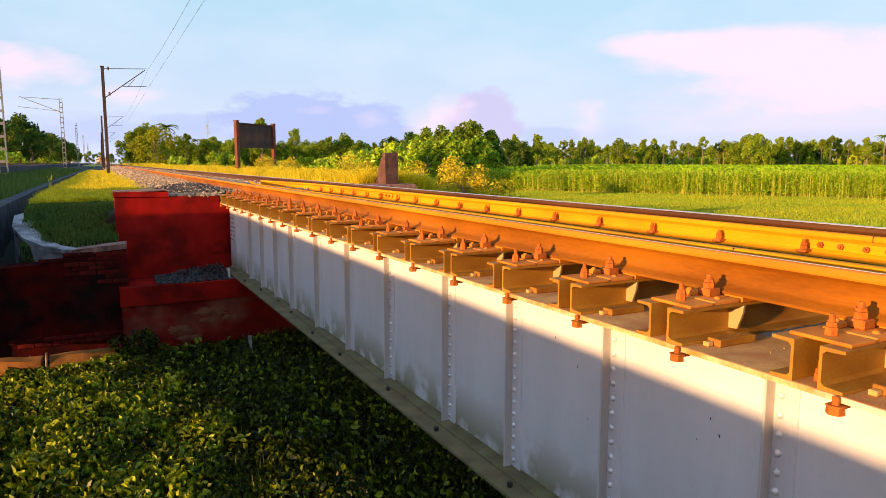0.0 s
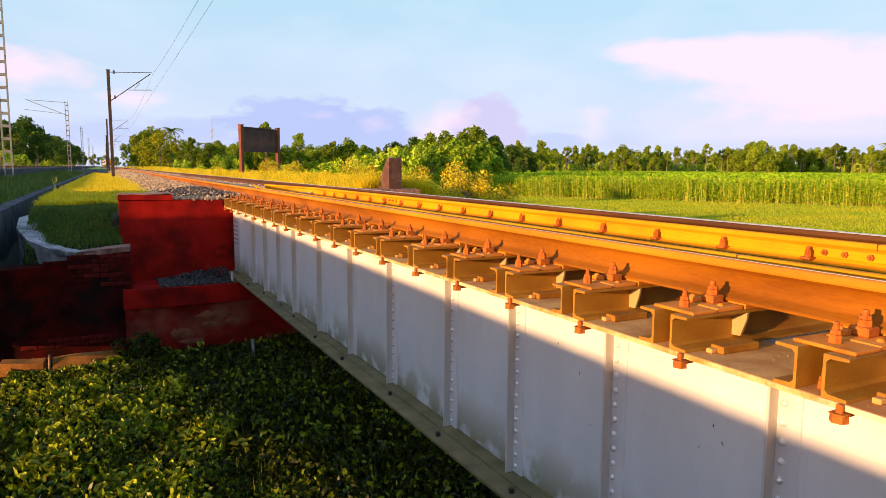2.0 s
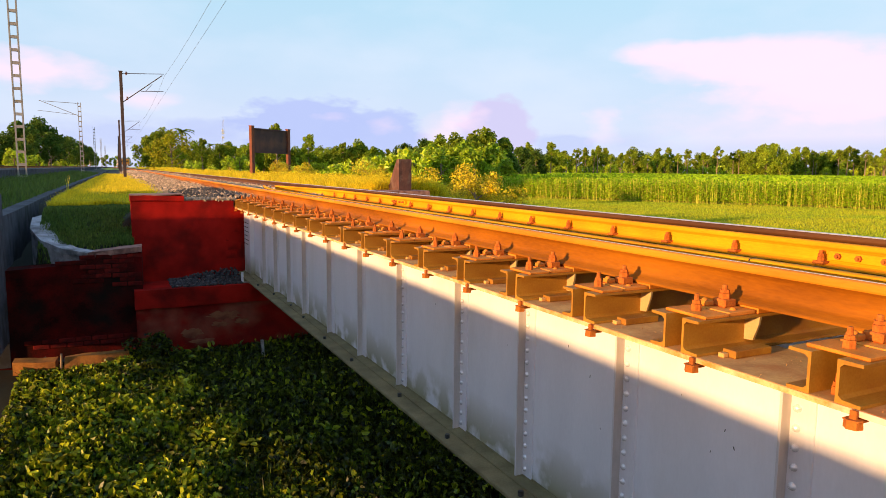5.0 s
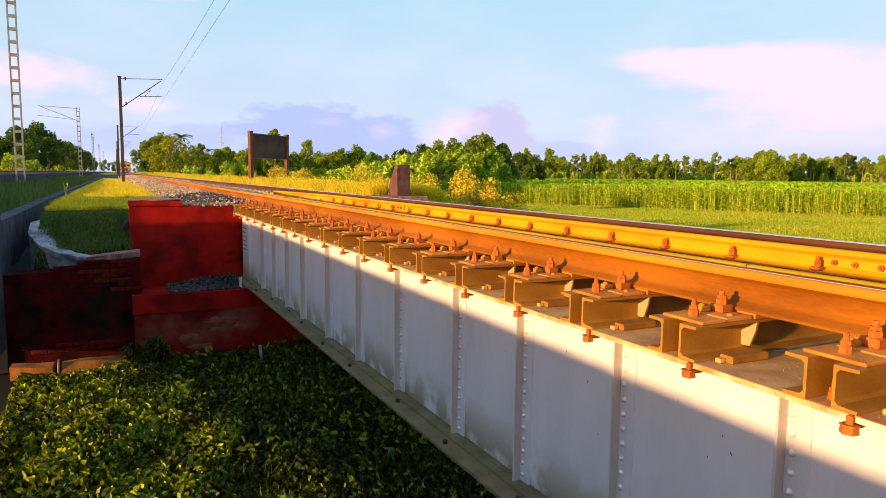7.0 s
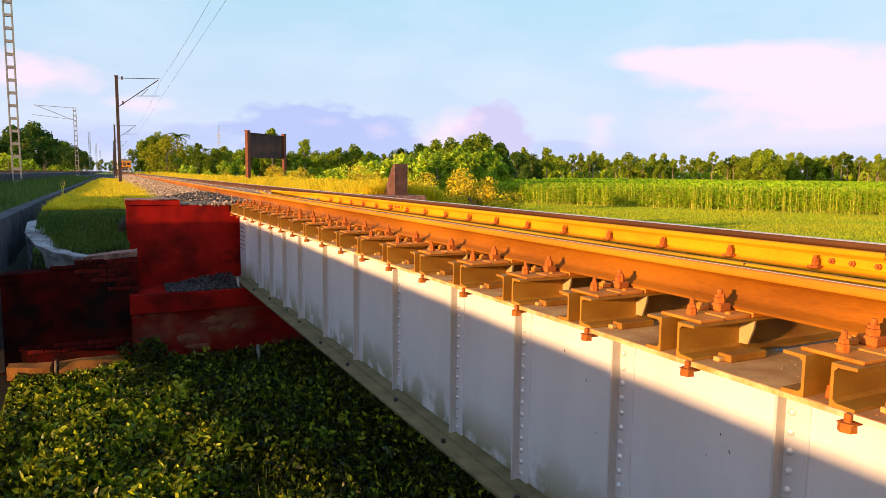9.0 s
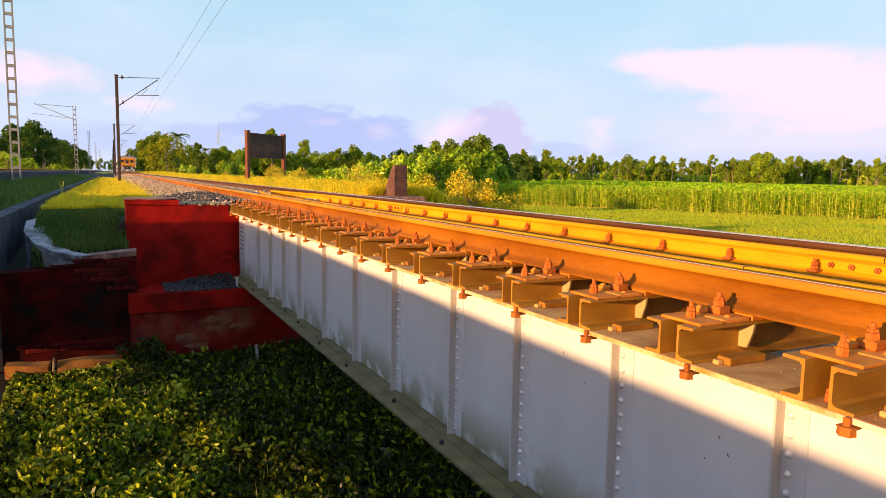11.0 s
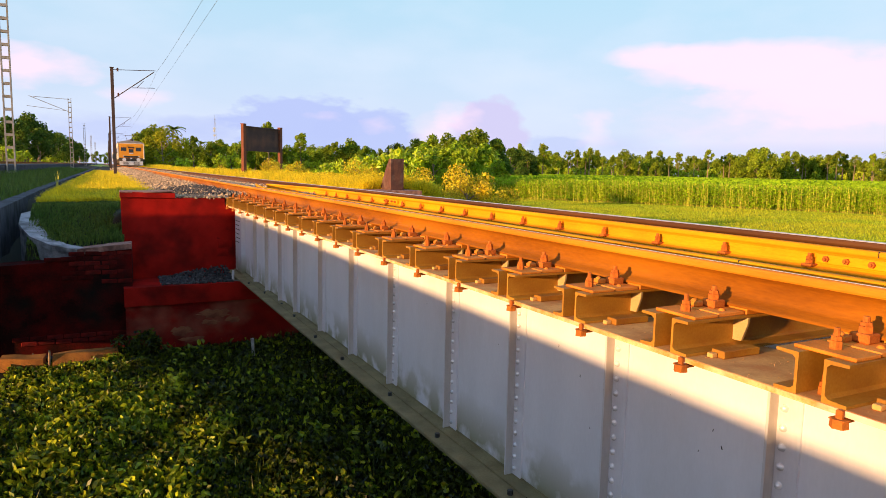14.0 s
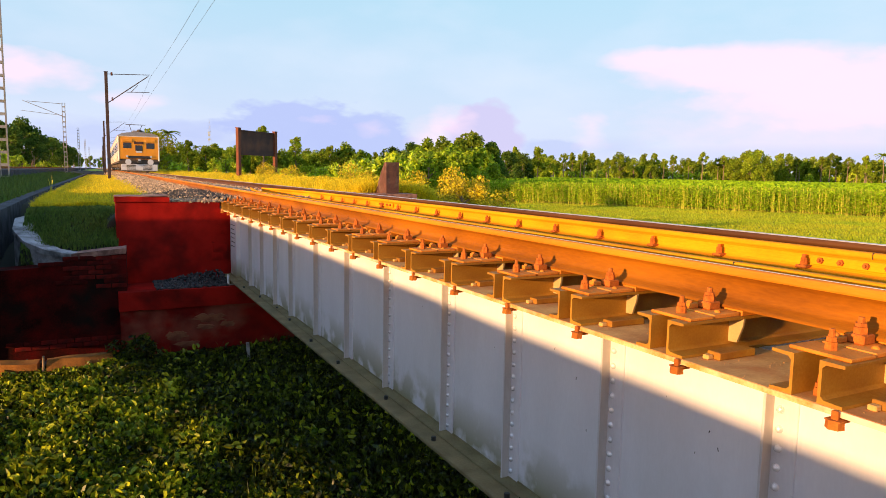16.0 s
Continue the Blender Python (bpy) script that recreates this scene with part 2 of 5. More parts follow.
MEADOW = mat("meadow", (0.30, 0.36, 0.02), (0.44, 0.40, 0.03), 0.35, 1.0, 0, 0.8, 7, 1.0, (0.13, 0.22, 0.02), 0.11, 0.6)
# near-black leaf holds the ditch's shade in its colour, the next one its sunlight
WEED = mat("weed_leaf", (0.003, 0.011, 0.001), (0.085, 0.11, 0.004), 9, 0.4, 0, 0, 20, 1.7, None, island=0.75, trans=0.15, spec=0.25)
SUN_WEED = mat("sunlit_weed_leaf", (0.06, 0.12, 0.005), (0.42, 0.46, 0.020), 6, 0.4, 0, 0, 20, 1.5, None, island=0.6, trans=0.25, spec=0.3)
TURF = mat("dense_turf", (0.06, 0.13, 0.012), (0.11, 0.16, 0.02), 1.5, 0.7, 0, 0, 20, 1, None, island=0.4, trans=0.3)
STRAW = mat("yellow_grass", (0.84, 0.62, 0.012), (0.64, 0.54, 0.014), 1.2, 0.7, 0, 0, 20, 1, (0.30, 0.32, 0.02), 0.6, 0.4, island=0.35, trans=0.35)
PASTURE = mat("pasture_grass", (0.27, 0.40, 0.010), (0.44, 0.44, 0.012), 0.25, 0.7, 0, 0, 10, 1, None, island=0.3, trans=0.35)
EDGE = mat("rusty_flange_edge", (0.78, 0.52, 0.26), (0.58, 0.20, 0.03), 9, 0.8, 0, 0.3, 90, 1.2, (0.66, 0.60, 0.50), 3, 0.8)
PALE = mat("pale_gusset_steel", (0.52, 0.40, 0.20), (0.40, 0.27, 0.11), 7, 0.6, 0.1, 0.15, 90, 1.0, (0.34, 0.16, 0.05), 5, 0.5, spec=0.3)
CROP_TOP = mat("jute_top_leaf", (0.17, 0.33, 0.008), (0.27, 0.42, 0.012), 0.12, 0.6, 0, 0, 3, 1.3, None, island=0.35, trans=0.35, spec=0.15)
CROP = mat("jute_leaf", (0.23, 0.40, 0.010), (0.33, 0.48, 0.016), 0.5, 0.6, 0, 0, 10, 1, None, island=0.4, trans=0.35, spec=0.15)
STALK = mat("jute_stalk", (0.58, 0.50, 0.05), (0.42, 0.42, 0.03), 3, 0.7, 0, 0, 10, 1, None, island=0.3)
# tree leaf darkened for crowns that turn their shaded side this way
LEAF_SHADE = mat("shaded_tree_leaf", (0.055, 0.125, 0.018), (0.11, 0.17, 0.018), 0.3, 0.6, 0, 0, 6, 1.2, None, island=0.5, objrand=0.25, trans=0.3, spec=0.15)
LEAF = mat("tree_leaf", (0.13, 0.23, 0.014), (0.25, 0.305, 0.018), 0.3, 0.6, 0, 0, 6, 1, None, island=0.5, objrand=0.3, trans=0.3, spec=0.15)
LEAF_S = mat("sunlit_tree_leaf", (0.36, 0.33, 0.012), (0.20, 0.26, 0.012), 0.5, 0.6, 0, 0, 6, 1.3, None, island=0.5, trans=0.3, spec=0.15)
LEAF_M = mat("thicket_leaf", (0.17, 0.31, 0.014), (0.31, 0.40, 0.016), 0.5, 0.5, 0, 0, 6, 1.2, None, island=0.5, trans=0.3, spec=0.2)
LEAF_Y = mat("sunny_leaf", (0.70, 0.50, 0.012), (0.46, 0.44, 0.015), 0.6, 0.6, 0, 0, 6, 1, None, island=0.5, trans=0.3)
LEAF_B = mat("broad_leaf", (0.34, 0.50, 0.015), (0.46, 0.54, 0.02), 0.8, 0.45, 0, 0, 6, 1, None, island=0.45, trans=0.3)
BARK = mat("bark", (0.30, 0.22, 0.14), (0.17, 0.12, 0.08), 6, 0.95, 0, 0.6, 40, 1)
MAST = mat("weathered_mast", (0.10, 0.055, 0.04), (0.055, 0.035, 0.03), 3, 0.75, 0.2, 0.2, 50, 1)
GALV = mat("galvanised_lattice", (0.42, 0.38, 0.33), (0.28, 0.24, 0.20), 4, 0.6, 0.4, 0.1, 50, 1)
WIRE = mat("wire", (0.10, 0.09, 0.09), None, 4, 0.6, 0.5, 0)
BOARD = mat("rusted_board", (0.085, 0.035, 0.028), (0.045, 0.02, 0.018), 2, 0.8, 0, 0.2, 40, 1, (0.20, 0.07, 0.03), 1.2, 0.5)
BOARD_POST = mat("rusted_post", (0.22, 0.062, 0.025), (0.12, 0.036, 0.02), 4, 0.85, 0, 0.2, 40, 1)
MARKER = mat("dark_brick_pillar", (0.13, 0.05, 0.035), (0.06, 0.026, 0.02), 5, 0.95, 0, 0.5, 50, 1, (0.28, 0.20, 0.16), 3, 0.5)
BLACK = mat("black_rubber", (0.03, 0.03, 0.03), None, 5, 0.6)
ORANGE = mat("orange_train_paint", (0.86, 0.33, 0.01), (0.78, 0.28, 0.01), 1.5, 0.4, 0, 0.02, 30, 1)
CREAMY = mat("cream_train_paint", (0.72, 0.62, 0.50), (0.62, 0.52, 0.42), 1.2, 0.45, 0, 0.02, 30, 1, (0.4, 0.3, 0.2), 1.0, 0.3)
WHITE = mat("white_train_paint", (0.74, 0.73, 0.74), (0.62, 0.60, 0.60), 2, 0.5, 0, 0.02, 30, 1, (0.3, 0.25, 0.2), 1.5, 0.4)
ROOF = mat("train_roof", (0.34, 0.32, 0.33), (0.24, 0.22, 0.22), 1.5, 0.6, 0.2, 0.05, 30, 1)
UNDER = mat("train_underframe", (0.11, 0.075, 0.05), (0.06, 0.045, 0.035), 2, 0.85, 0, 0.1, 20, 1)
GLASS = mat("train_glass", (0.03, 0.035, 0.04), (0.02, 0.022, 0.025), 2, 0.08, 0, 0, 20, 1)
LAMP = mat("lamp_lens", (0.75, 0.75, 0.78), (0.6, 0.6, 0.62), 8, 0.15, 0.3, 0)
LATTICE = mat("grey_tower_steel", (0.34, 0.36, 0.42), (0.26, 0.28, 0.33), 1, 0.6, 0.2, 0)
MARK = mat("black_stencil", (0.025, 0.025, 0.03), None, 5, 0.8)


# ---------------------------------------------------------------- mesh tools
def empty(name, m=None):
    ob = new(name)
    ob.empty_display_size = 0.1
    if m:
        ob.matrix_world = m
    return ob


def mesh_of(name, bm, material, smooth=False):
    me = bpy.data.meshes.new(name)
    bmesh.ops.recalc_face_normals(bm, faces=bm.faces)
    bm.to_mesh(me)
    bm.free()
    for mt in (material if isinstance(material, (list, tuple)) else (material,)):
        me.materials.append(mt)
    if smooth:
        me.polygons.foreach_set("use_smooth", [True] * len(me.polygons))
    return me


def part(name, bm, material, parent=None, label="", at=None, smooth=False):
    """One mesh object under a thing or a part; bm may be a bmesh or a finished mesh."""
    me = bm if isinstance(bm, bpy.types.Mesh) else mesh_of(name, bm, material, smooth)
    ob = new(name, me)
    if parent:
        ob.parent = parent
    if at is not None:
        ob.matrix_basis = at if isinstance(at, Matrix) else Matrix.Translation(at)
    if label:
        tagged(ob, label)
    return ob


def box(x0, x1, y0, y1, z0, z1, bevel=0.0, bm=None, m=None, mi=0):
    bm = bm or bmesh.new()
    mt = Matrix.Translation(((x0 + x1) / 2, (y0 + y1) / 2, (z0 + z1) / 2)) @ Matrix.Diagonal((abs(x1 - x0), abs(y1 - y0), abs(z1 - z0), 1))
    vs = bmesh.ops.create_cube(bm, size=1, matrix=(m @ mt if m else mt))["verts"]
    if mi:
        for f in {f for v in vs for f in v.link_faces}:
            f.material_index = mi
    if bevel:
        bmesh.ops.bevel(bm, geom=list({e for v in vs for e in v.link_edges}), offset=bevel, segments=1, affect="EDGES")
    return bm


def cyl(r, h, seg=12, r2=None, bm=None, m=None):
    bm = bm or bmesh.new()
    mt = Matrix.Translation((0, 0, h / 2))
    bmesh.ops.create_cone(bm, cap_ends=True, segments=seg, radius1=r, radius2=r if r2 is None else r2, depth=h, matrix=(m @ mt if m else mt))
    return bm


def rod(a, b, r, seg=6, bm=None, r2=None):
    a, b = Vector(a), Vector(b)
    m = Matrix.Translation(a) @ (b - a).to_track_quat("Z", "Y").to_matrix().to_4x4()
    return cyl(r, (b - a).length, seg, r2, bm, m)


def prism(profile, y0, y1, bm=None, axis="y", cuts=1):
    """A closed outline of (across, up) swept along one axis."""
    bm = bm or bmesh.new()
    rings = []
    for i in range(cuts + 1):
        s = y0 + (y1 - y0) * i / cuts
        rings.append([bm.verts.new((a, s, z) if axis == "y" else (s, a, z)) for a, z in profile])
    n = len(profile)
    for r0, r1 in zip(rings, rings[1:]):
        for i in range(n):
            bm.faces.new((r0[i], r0[(i + 1) % n], r1[(i + 1) % n], r1[i]))
    bm.faces.new(rings[0]), bm.faces.new(rings[-1][::-1])
    return bm


def raw(name, verts, faces, material, smooth=False):
    me = bpy.data.meshes.new(name)
    me.from_pydata(verts, [], faces)
    me.materials.append(material)
    if smooth:
        me.polygons.foreach_set("use_smooth", [True] * len(me.polygons))
    return me


def thing(name, data, label, category, group="", kind="", at=None):
    ob = new(name, data)
    if at is not None:
        ob.matrix_basis = at if isinstance(at, Matrix) else Matrix.Translation(at)
    return tagged(ob, label, category, group, kind)


# ---------------------------------------------------------------- ground
XC = 3.33                                   # the track's middle
rng = random.Random(7)


def smooth(a, b, v):
    t = min(1.0, max(0.0, (v - a) / (b - a)))
    return t * t * (3 - 2 * t)


def lerp(a, b, t):
    return a + (b - a) * t


def ground_z(x, y):
    field = -2.15 + 0.10 * noise.noise((x * 0.03, y * 0.03, 0))
    bed = -2.82 - 0.05 * min(6.0, max(0.0, 12 - y)) + 0.10 * noise.noise((x * 0.5, y * 0.5, 3))
    low = lerp(bed, field, smooth(5.5, 9.0, x))
    low = lerp(low, -2.4, smooth(-9, -20, x) if x < -9 else 0)
    # the bank beyond the bridge that carries both lines
    bank = -0.42 + 0.05 * noise.noise((x * 0.4, y * 0.4, 9))
    if x < 0.2:
        bank = min(bank, lerp(-1.02, -0.36, smooth(12.4, 14.5, y)))
    if x < -1.25:
        bank = lerp(-0.48, -0.3, 1 - smooth(-4.2, -1.6, x)) if x < -1.72 else lerp(-2.6, -0.55, smooth(16.5, 19.0, y))
    bank = lerp(bank, field, smooth(7.2, 11.5, x))
    bank = lerp(bank, -2.0, smooth(-14, -19, x) if x < -14 else 0)
    z = lerp(low, bank, smooth(13.2, 13.5, y) if x > 0.2 else smooth(12.55, 12.85, y))
    near = lerp(-0.45, low, max(smooth(7.0, 10.5, x), 1 - smooth(-16, -13, x)))
    return lerp(near, z, smooth(-7.6, -6.9, y))


def axis(parts):
    out = []
    for a, b, n in parts:
        out += [a + (b - a) * i / n for i in range(n)]
    return out + [parts[-1][1]]


def build_ground():
    xs = axis([(-3000, -300, 6), (-300, -30, 8), (-30, -6, 12), (-6, 14, 80), (14, 60, 24), (60, 400, 12), (400, 3000, 6)])
    ys = axis([(-3000, -200, 5), (-200, -20, 8), (-20, -2, 20), (-2, 12.4, 48), (12.4, 18, 40), (18, 60, 42), (60, 400, 24), (400, 4500, 6)])
    verts = [(x, y, ground_z(x, y)) for y in ys for x in xs]
    w = len(xs)
    faces = [(j * w + i, j * w + i + 1, (j + 1) * w + i + 1, (j + 1) * w + i) for j in range(len(ys) - 1) for i in range(w - 1)]
    me = raw("ground", verts, faces, MEADOW, True)
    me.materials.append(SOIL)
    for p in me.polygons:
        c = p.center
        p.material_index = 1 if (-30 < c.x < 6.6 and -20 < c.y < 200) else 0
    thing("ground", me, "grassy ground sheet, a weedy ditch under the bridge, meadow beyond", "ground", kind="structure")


build_ground()


# ---------------------------------------------------------------- the steel bridge
Z_FL = -0.345                                # top of the girder's top flange
Z_BOT = -1.56
GX = 2.22                                    # near girder's web
Y0, Y1 = -6.3, 13.02
STIFF = [-4.6, -3.6, -2.6, -1.7, -0.8, -0.1, 0.70, 1.62, 2.55, 3.45, 4.32, 5.45, 6.51, 7.61, 8.76, 9.63, 10.50, 11.38]
SKEW = 0.52                                  # the girders lie a little askew to the rails, in degrees


def skewed(x, y):
    """Where a point of the straight plan lies once the steelwork is turned about the far end."""
    return x + math.tan(radians(SKEW)) * (9.0 - y)



def angle_stiffener():
    """A riveted angle: one leg flat on the web, the other standing out from it."""
    bm = bmesh.new()
    z0, z1 = Z_BOT + 0.002, Z_FL - 0.022
    box(-0.015, -0.002, -0.072, 0.040, z0, z1, 0.002, bm)
    done = set(bm.faces)
    box(-0.068, -0.002, 0.028, 0.0405, z0, z1, 0.002, bm)
    # the standing leg gets the darker grey, its outer edge keeps the pale paint
    for f in set(bm.faces) - done:
        f.material_index = 1 if f.calc_center_median().x > -0.066 else 0
    return mesh_of("stiffener", bm, [ANGLE_PAINT, LEG_PAINT])


def rivet_mesh():
    bm = bmesh.new()
    bmesh.ops.create_uvsphere(bm, u_segments=8, v_segments=5, radius=0.0175)
    bmesh.ops.delete(bm, geom=[v for v in bm.verts if v.co.x > 0.004], context="VERTS")
    bmesh.ops.scale(bm, vec=(0.95, 0.95, 0.95), verts=bm.verts)
    return mesh_of("rivet", bm, RIVET_PAINT, True)


def plate_girder(x, side, rivets):
    g = tagged(empty("plate_girder", pose(skewed(x, 0), 0, 0, 0, 0, SKEW)), "grey-white painted riveted steel plate girder with rust at the top", "girder", "bridge girders")
    s = side
    part("web", box(-0.006, 0.006, Y0, Y1, Z_BOT, Z_FL - 0.02), PAINT, g)
    part("top_flange", box(-0.235, 0.235, Y0, Y1, Z_FL - 0.022, Z_FL, 0.004), [DUST], g, "dusty rust-edged top flange")
    part("flange_edge", box(-0.2385, -0.2352, Y0, Y1, Z_FL - 0.021, Z_FL - 0.001), EDGE, g, "chipped rusty flange edge")
    part("flange_angle", box(-0.115, -0.006, Y0, Y1, Z_FL - 0.036, Z_FL - 0.023, 0.002), PAINT, g)
    part("bottom_flange", box(-0.235, 0.235, Y0, Y1, Z_BOT - 0.026, Z_BOT, 0.004), PAINT_DIRTY, g, "mossy bottom flange")
    part("bottom_angle", prism([(-0.105, Z_BOT), (-0.105, Z_BOT + 0.012), (-0.016, Z_BOT + 0.014), (-0.012, Z_BOT + 0.024), (-0.006, Z_BOT + 0.024), (-0.006, Z_BOT)], Y0, Y1), PAINT_DIRTY, g)
    part("end_plate", box(-0.080, -0.002, 12.44, Y1 - 0.01, Z_BOT + 0.002, Z_FL - 0.023, 0.003), PAINT, g, "white plate at the girder end")
    st, rv = angle_stiffener(), rivet_mesh()
    for y in STIFF:
        o = part("stiffener", st, None, g, at=(0, y, 0))
        if rivets and -1 < y < 6:
            for i in range(15):
                part("rivet", rv, None, o, at=(-0.0155, 0.0, Z_FL - 0.068 - i * 0.0775))
        part("foot_bolt", FOOT_BOLT, None, g, at=(-0.13 + 0.05 * math.sin(23 * y), y - 0.16 + 0.08 * math.sin(9 * y), Z_BOT))
    if s < 0:
        g.matrix_basis = pose(skewed(x, 0), 0, 0, 0, 0, SKEW) @ Matrix.Diagonal((-1, 1, 1, 1))
    return g


FOOT_BOLT = mesh_of("foot_bolt", cyl(0.018, 0.030, 6), BLACK)
near_girder = plate_girder(GX, 1, True)
far_girder = plate_girder(2 * XC - GX, -1, False)

# black level marks stencilled on the girder's last panel
gauge = tagged(empty("level_gauge", pose(skewed(GX, 12.75) - 0.0812, 12.75, -0.62, 0, 0, SKEW)), "faded black stencilled level marks on the white girder end", "marking")
for i in range(6):
    part("gauge_mark", box(-0.002, 0.001, -0.20 + 0.06 * (i % 2), 0.20, -0.078 * i - 0.006, -0.078 * i + 0.006), MARK, gauge)

rs = random.Random(12)
for y, z in ((1.95, -0.70), (1.90, -0.76), (2.2, -0.62), (2.02, -0.82), (2.85, -0.72), (3.05, -0.60), (1.2, -0.66), (1.05, -0.80), (3.7, -0.75), (4.8, -0.68), (2.75, -0.98), (0.98, -0.9)):
    s_ = rs.uniform(0.2, 0.65)
    sc_ = part("paint_chip", box(-0.0075, -0.0055, -0.004 * s_, 0.004 * s_, -0.016 * s_, 0.016 * s_), MARK, near_girder, at=pose(0, y, z, rs.uniform(-35, 35)))

# small bearing blocks that carry the girder ends
for gx in (GX, 2 * XC - GX):
    b = tagged(empty("girder_bearing", pose(skewed(gx, 12.6), 12.6, -1.634)), "grey steel bearing plates under the girder end", "bearing", "girder bearings")
    part("bed_plate", box(-0.26, 0.26, -0.32, 0.32, -0.045, -0.01, 0.005), CONCRETE, b)
    part("sole_plate", box(-0.22, 0.22, -0.28, 0.28, -0.01, 0.045, 0.005), PAINT_DIRTY, b)
    part("anchor_bolt", cyl(0.022, 0.17, 8), PAINT, b, at=(-0.25, -0.30, -0.01))


# cross frames between the girders
def cross_frame(y):
    c = tagged(empty("cross_frame", pose(skewed(XC, y), y, 0, 0, 0, SKEW)), "dark steel bracing between the two girders", "bracing", "cross frames")
    w = XC - GX - 0.03
    part("top_strut", box(-w, w, -0.03, 0.03, -0.52, -0.45), PAINT_DIRTY, c)
    part("bottom_strut", box(-w, w, -0.03, 0.03, -1.46, -1.39), PAINT_DIRTY, c)
    part("diagonal", rod((-w, 0, -1.40), (w, 0, -0.52), 0.03), PAINT_DIRTY, c)
    part("diagonal", rod((-w, 0, -0.52), (w, 0, -1.40), 0.03), PAINT_DIRTY, c)


for yy in (1.55, 4.12, 7.34, 10.02, 12.7):
    cross_frame(yy)

Z_ST = -0.172                                # underside of the rails, on their bearing plates


def channel_sleeper():
    """Two rolled channels back to back with a gap, cover plates, gussets and hook bolts; its origin is on the flange at the track's middle."""
    s = tagged(empty("steel_sleeper"), "rusty steel channel sleeper with bolted cover plates", "railway sleeper", "channel sleepers on the bridge")
    seat, half = Z_ST - Z_FL, XC - 1.985               # underside of the rail; half the sleeper's length
    lo, h = 0.0015, 0.146                               # the channels lie on the flange
    fl, th = 0.085, 0.011
    for sgn in (1, -1):
        y = sgn * 0.045
        pr = [(y, lo), (y + sgn * fl, lo), (y + sgn * fl, lo + th), (y + sgn * (th + 0.012), lo + th + 0.003), (y + sgn * th, lo + th + 0.014), (y + sgn * th, h - th - 0.014),
              (y + sgn * (th + 0.012), h - th - 0.003), (y + sgn * fl, h - th), (y + sgn * fl, h), (y, h)]
        part("channel", prism(pr, -half, half, axis="x"), STEEL, s)
        for side in (-1, 1):
            gx = side * (half - 0.36)
            bm = bmesh.new()
            a = [(gx, y + sgn * th, h - th), (gx, y + sgn * fl, h - th), (gx, y + sgn * (fl - 0.004), h - 0.045), (gx, y + sgn * (fl - 0.03), lo + th + 0.015), (gx, y + sgn * th, lo + th + 0.012)]
            f0 = [bm.verts.new((p[0] - 0.006, p[1], p[2])) for p in a]
            f1 = [bm.verts.new((p[0] + 0.006, p[1], p[2])) for p in a]
            bm.faces.new(f0), bm.faces.new(f1[::-1])
            for i in range(5):
                bm.faces.new((f0[i], f1[i], f1[(i + 1) % 5], f0[(i + 1) % 5]))
            part("gusset", bm, PALE, s, "pale steel gusset")
    for side in (-1, 1):
        e = side * half
        part("bolt", BOLT_SHORT, None, s, at=pose(e - side * 0.085, 0.0, 0.001))
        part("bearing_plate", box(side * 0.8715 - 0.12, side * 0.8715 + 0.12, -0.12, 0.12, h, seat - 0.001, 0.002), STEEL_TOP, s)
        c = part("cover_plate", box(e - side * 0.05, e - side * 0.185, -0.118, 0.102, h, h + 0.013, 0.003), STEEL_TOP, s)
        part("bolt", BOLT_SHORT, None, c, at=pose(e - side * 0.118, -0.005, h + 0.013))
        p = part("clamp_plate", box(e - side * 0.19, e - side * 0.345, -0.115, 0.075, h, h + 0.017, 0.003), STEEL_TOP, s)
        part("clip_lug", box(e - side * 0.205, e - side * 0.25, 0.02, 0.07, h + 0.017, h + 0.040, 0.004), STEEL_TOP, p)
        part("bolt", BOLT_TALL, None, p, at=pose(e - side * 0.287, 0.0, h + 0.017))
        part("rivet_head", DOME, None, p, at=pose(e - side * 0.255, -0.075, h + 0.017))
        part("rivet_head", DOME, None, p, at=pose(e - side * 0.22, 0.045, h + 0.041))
        part("packing_bar", box(e - side * 0.12, e - side * 0.33, -0.215, -0.150, 0.001, 0.032, 0.003), STEEL, s)
        part("packing_block", box(e - side * 0.088, e - side * 0.118, -0.185, -0.155, 0.001, 0.020, 0.003), DUST, s)
        part("hook_bolt", HOOK, None, s, at=pose(e + side * 0.004, -0.12, -0.005, 0, 0, 0 if side < 0 else 180))
    return s


def hex_bolt(r, nut, shank, base):
    bm = bmesh.new()
    z = 0
    if base:
        box(-0.034, 0.034, -0.034, 0.034, 0, base, 0.004, bm)
        z = base
    cyl(r, nut, 6, r * 0.97, bm, Matrix.Translation((0, 0, z)))
    cyl(r * 0.88, nut * 0.55, 6, r * 0.8, bm, Matrix.Translation((0, 0, z + nut + 0.001)))
    cyl(r * 0.52, shank, 8, r * 0.42, bm, Matrix.Translation((0, 0, z + nut * 1.5)))
    return mesh_of("bolt", bm, RUST)


BOLT_TALL = hex_bolt(0.025, 0.024, 0.022, 0.034)
BOLT_SHORT = hex_bolt(0.022, 0.028, 0.030, 0)
_d = bmesh.new()
bmesh.ops.create_uvsphere(_d, u_segments=8, v_segments=5, radius=0.015, matrix=Matrix.Diagonal((1, 1, 0.75, 1)))
DOME = mesh_of("rivet_head", _d, STEEL_TOP, True)
_h = box(-0.002, 0.055, -0.012, 0.012, -0.040, -0.026, 0.003)
box(-0.018, -0.002, -0.011, 0.011, -0.034, 0.006, 0.003, _h)
cyl(0.029, 0.030, 6, 0.027, _h, Matrix.Translation((-0.010, 0, -0.052)) @ pose(0, 0, 0, 0, 0, 20))
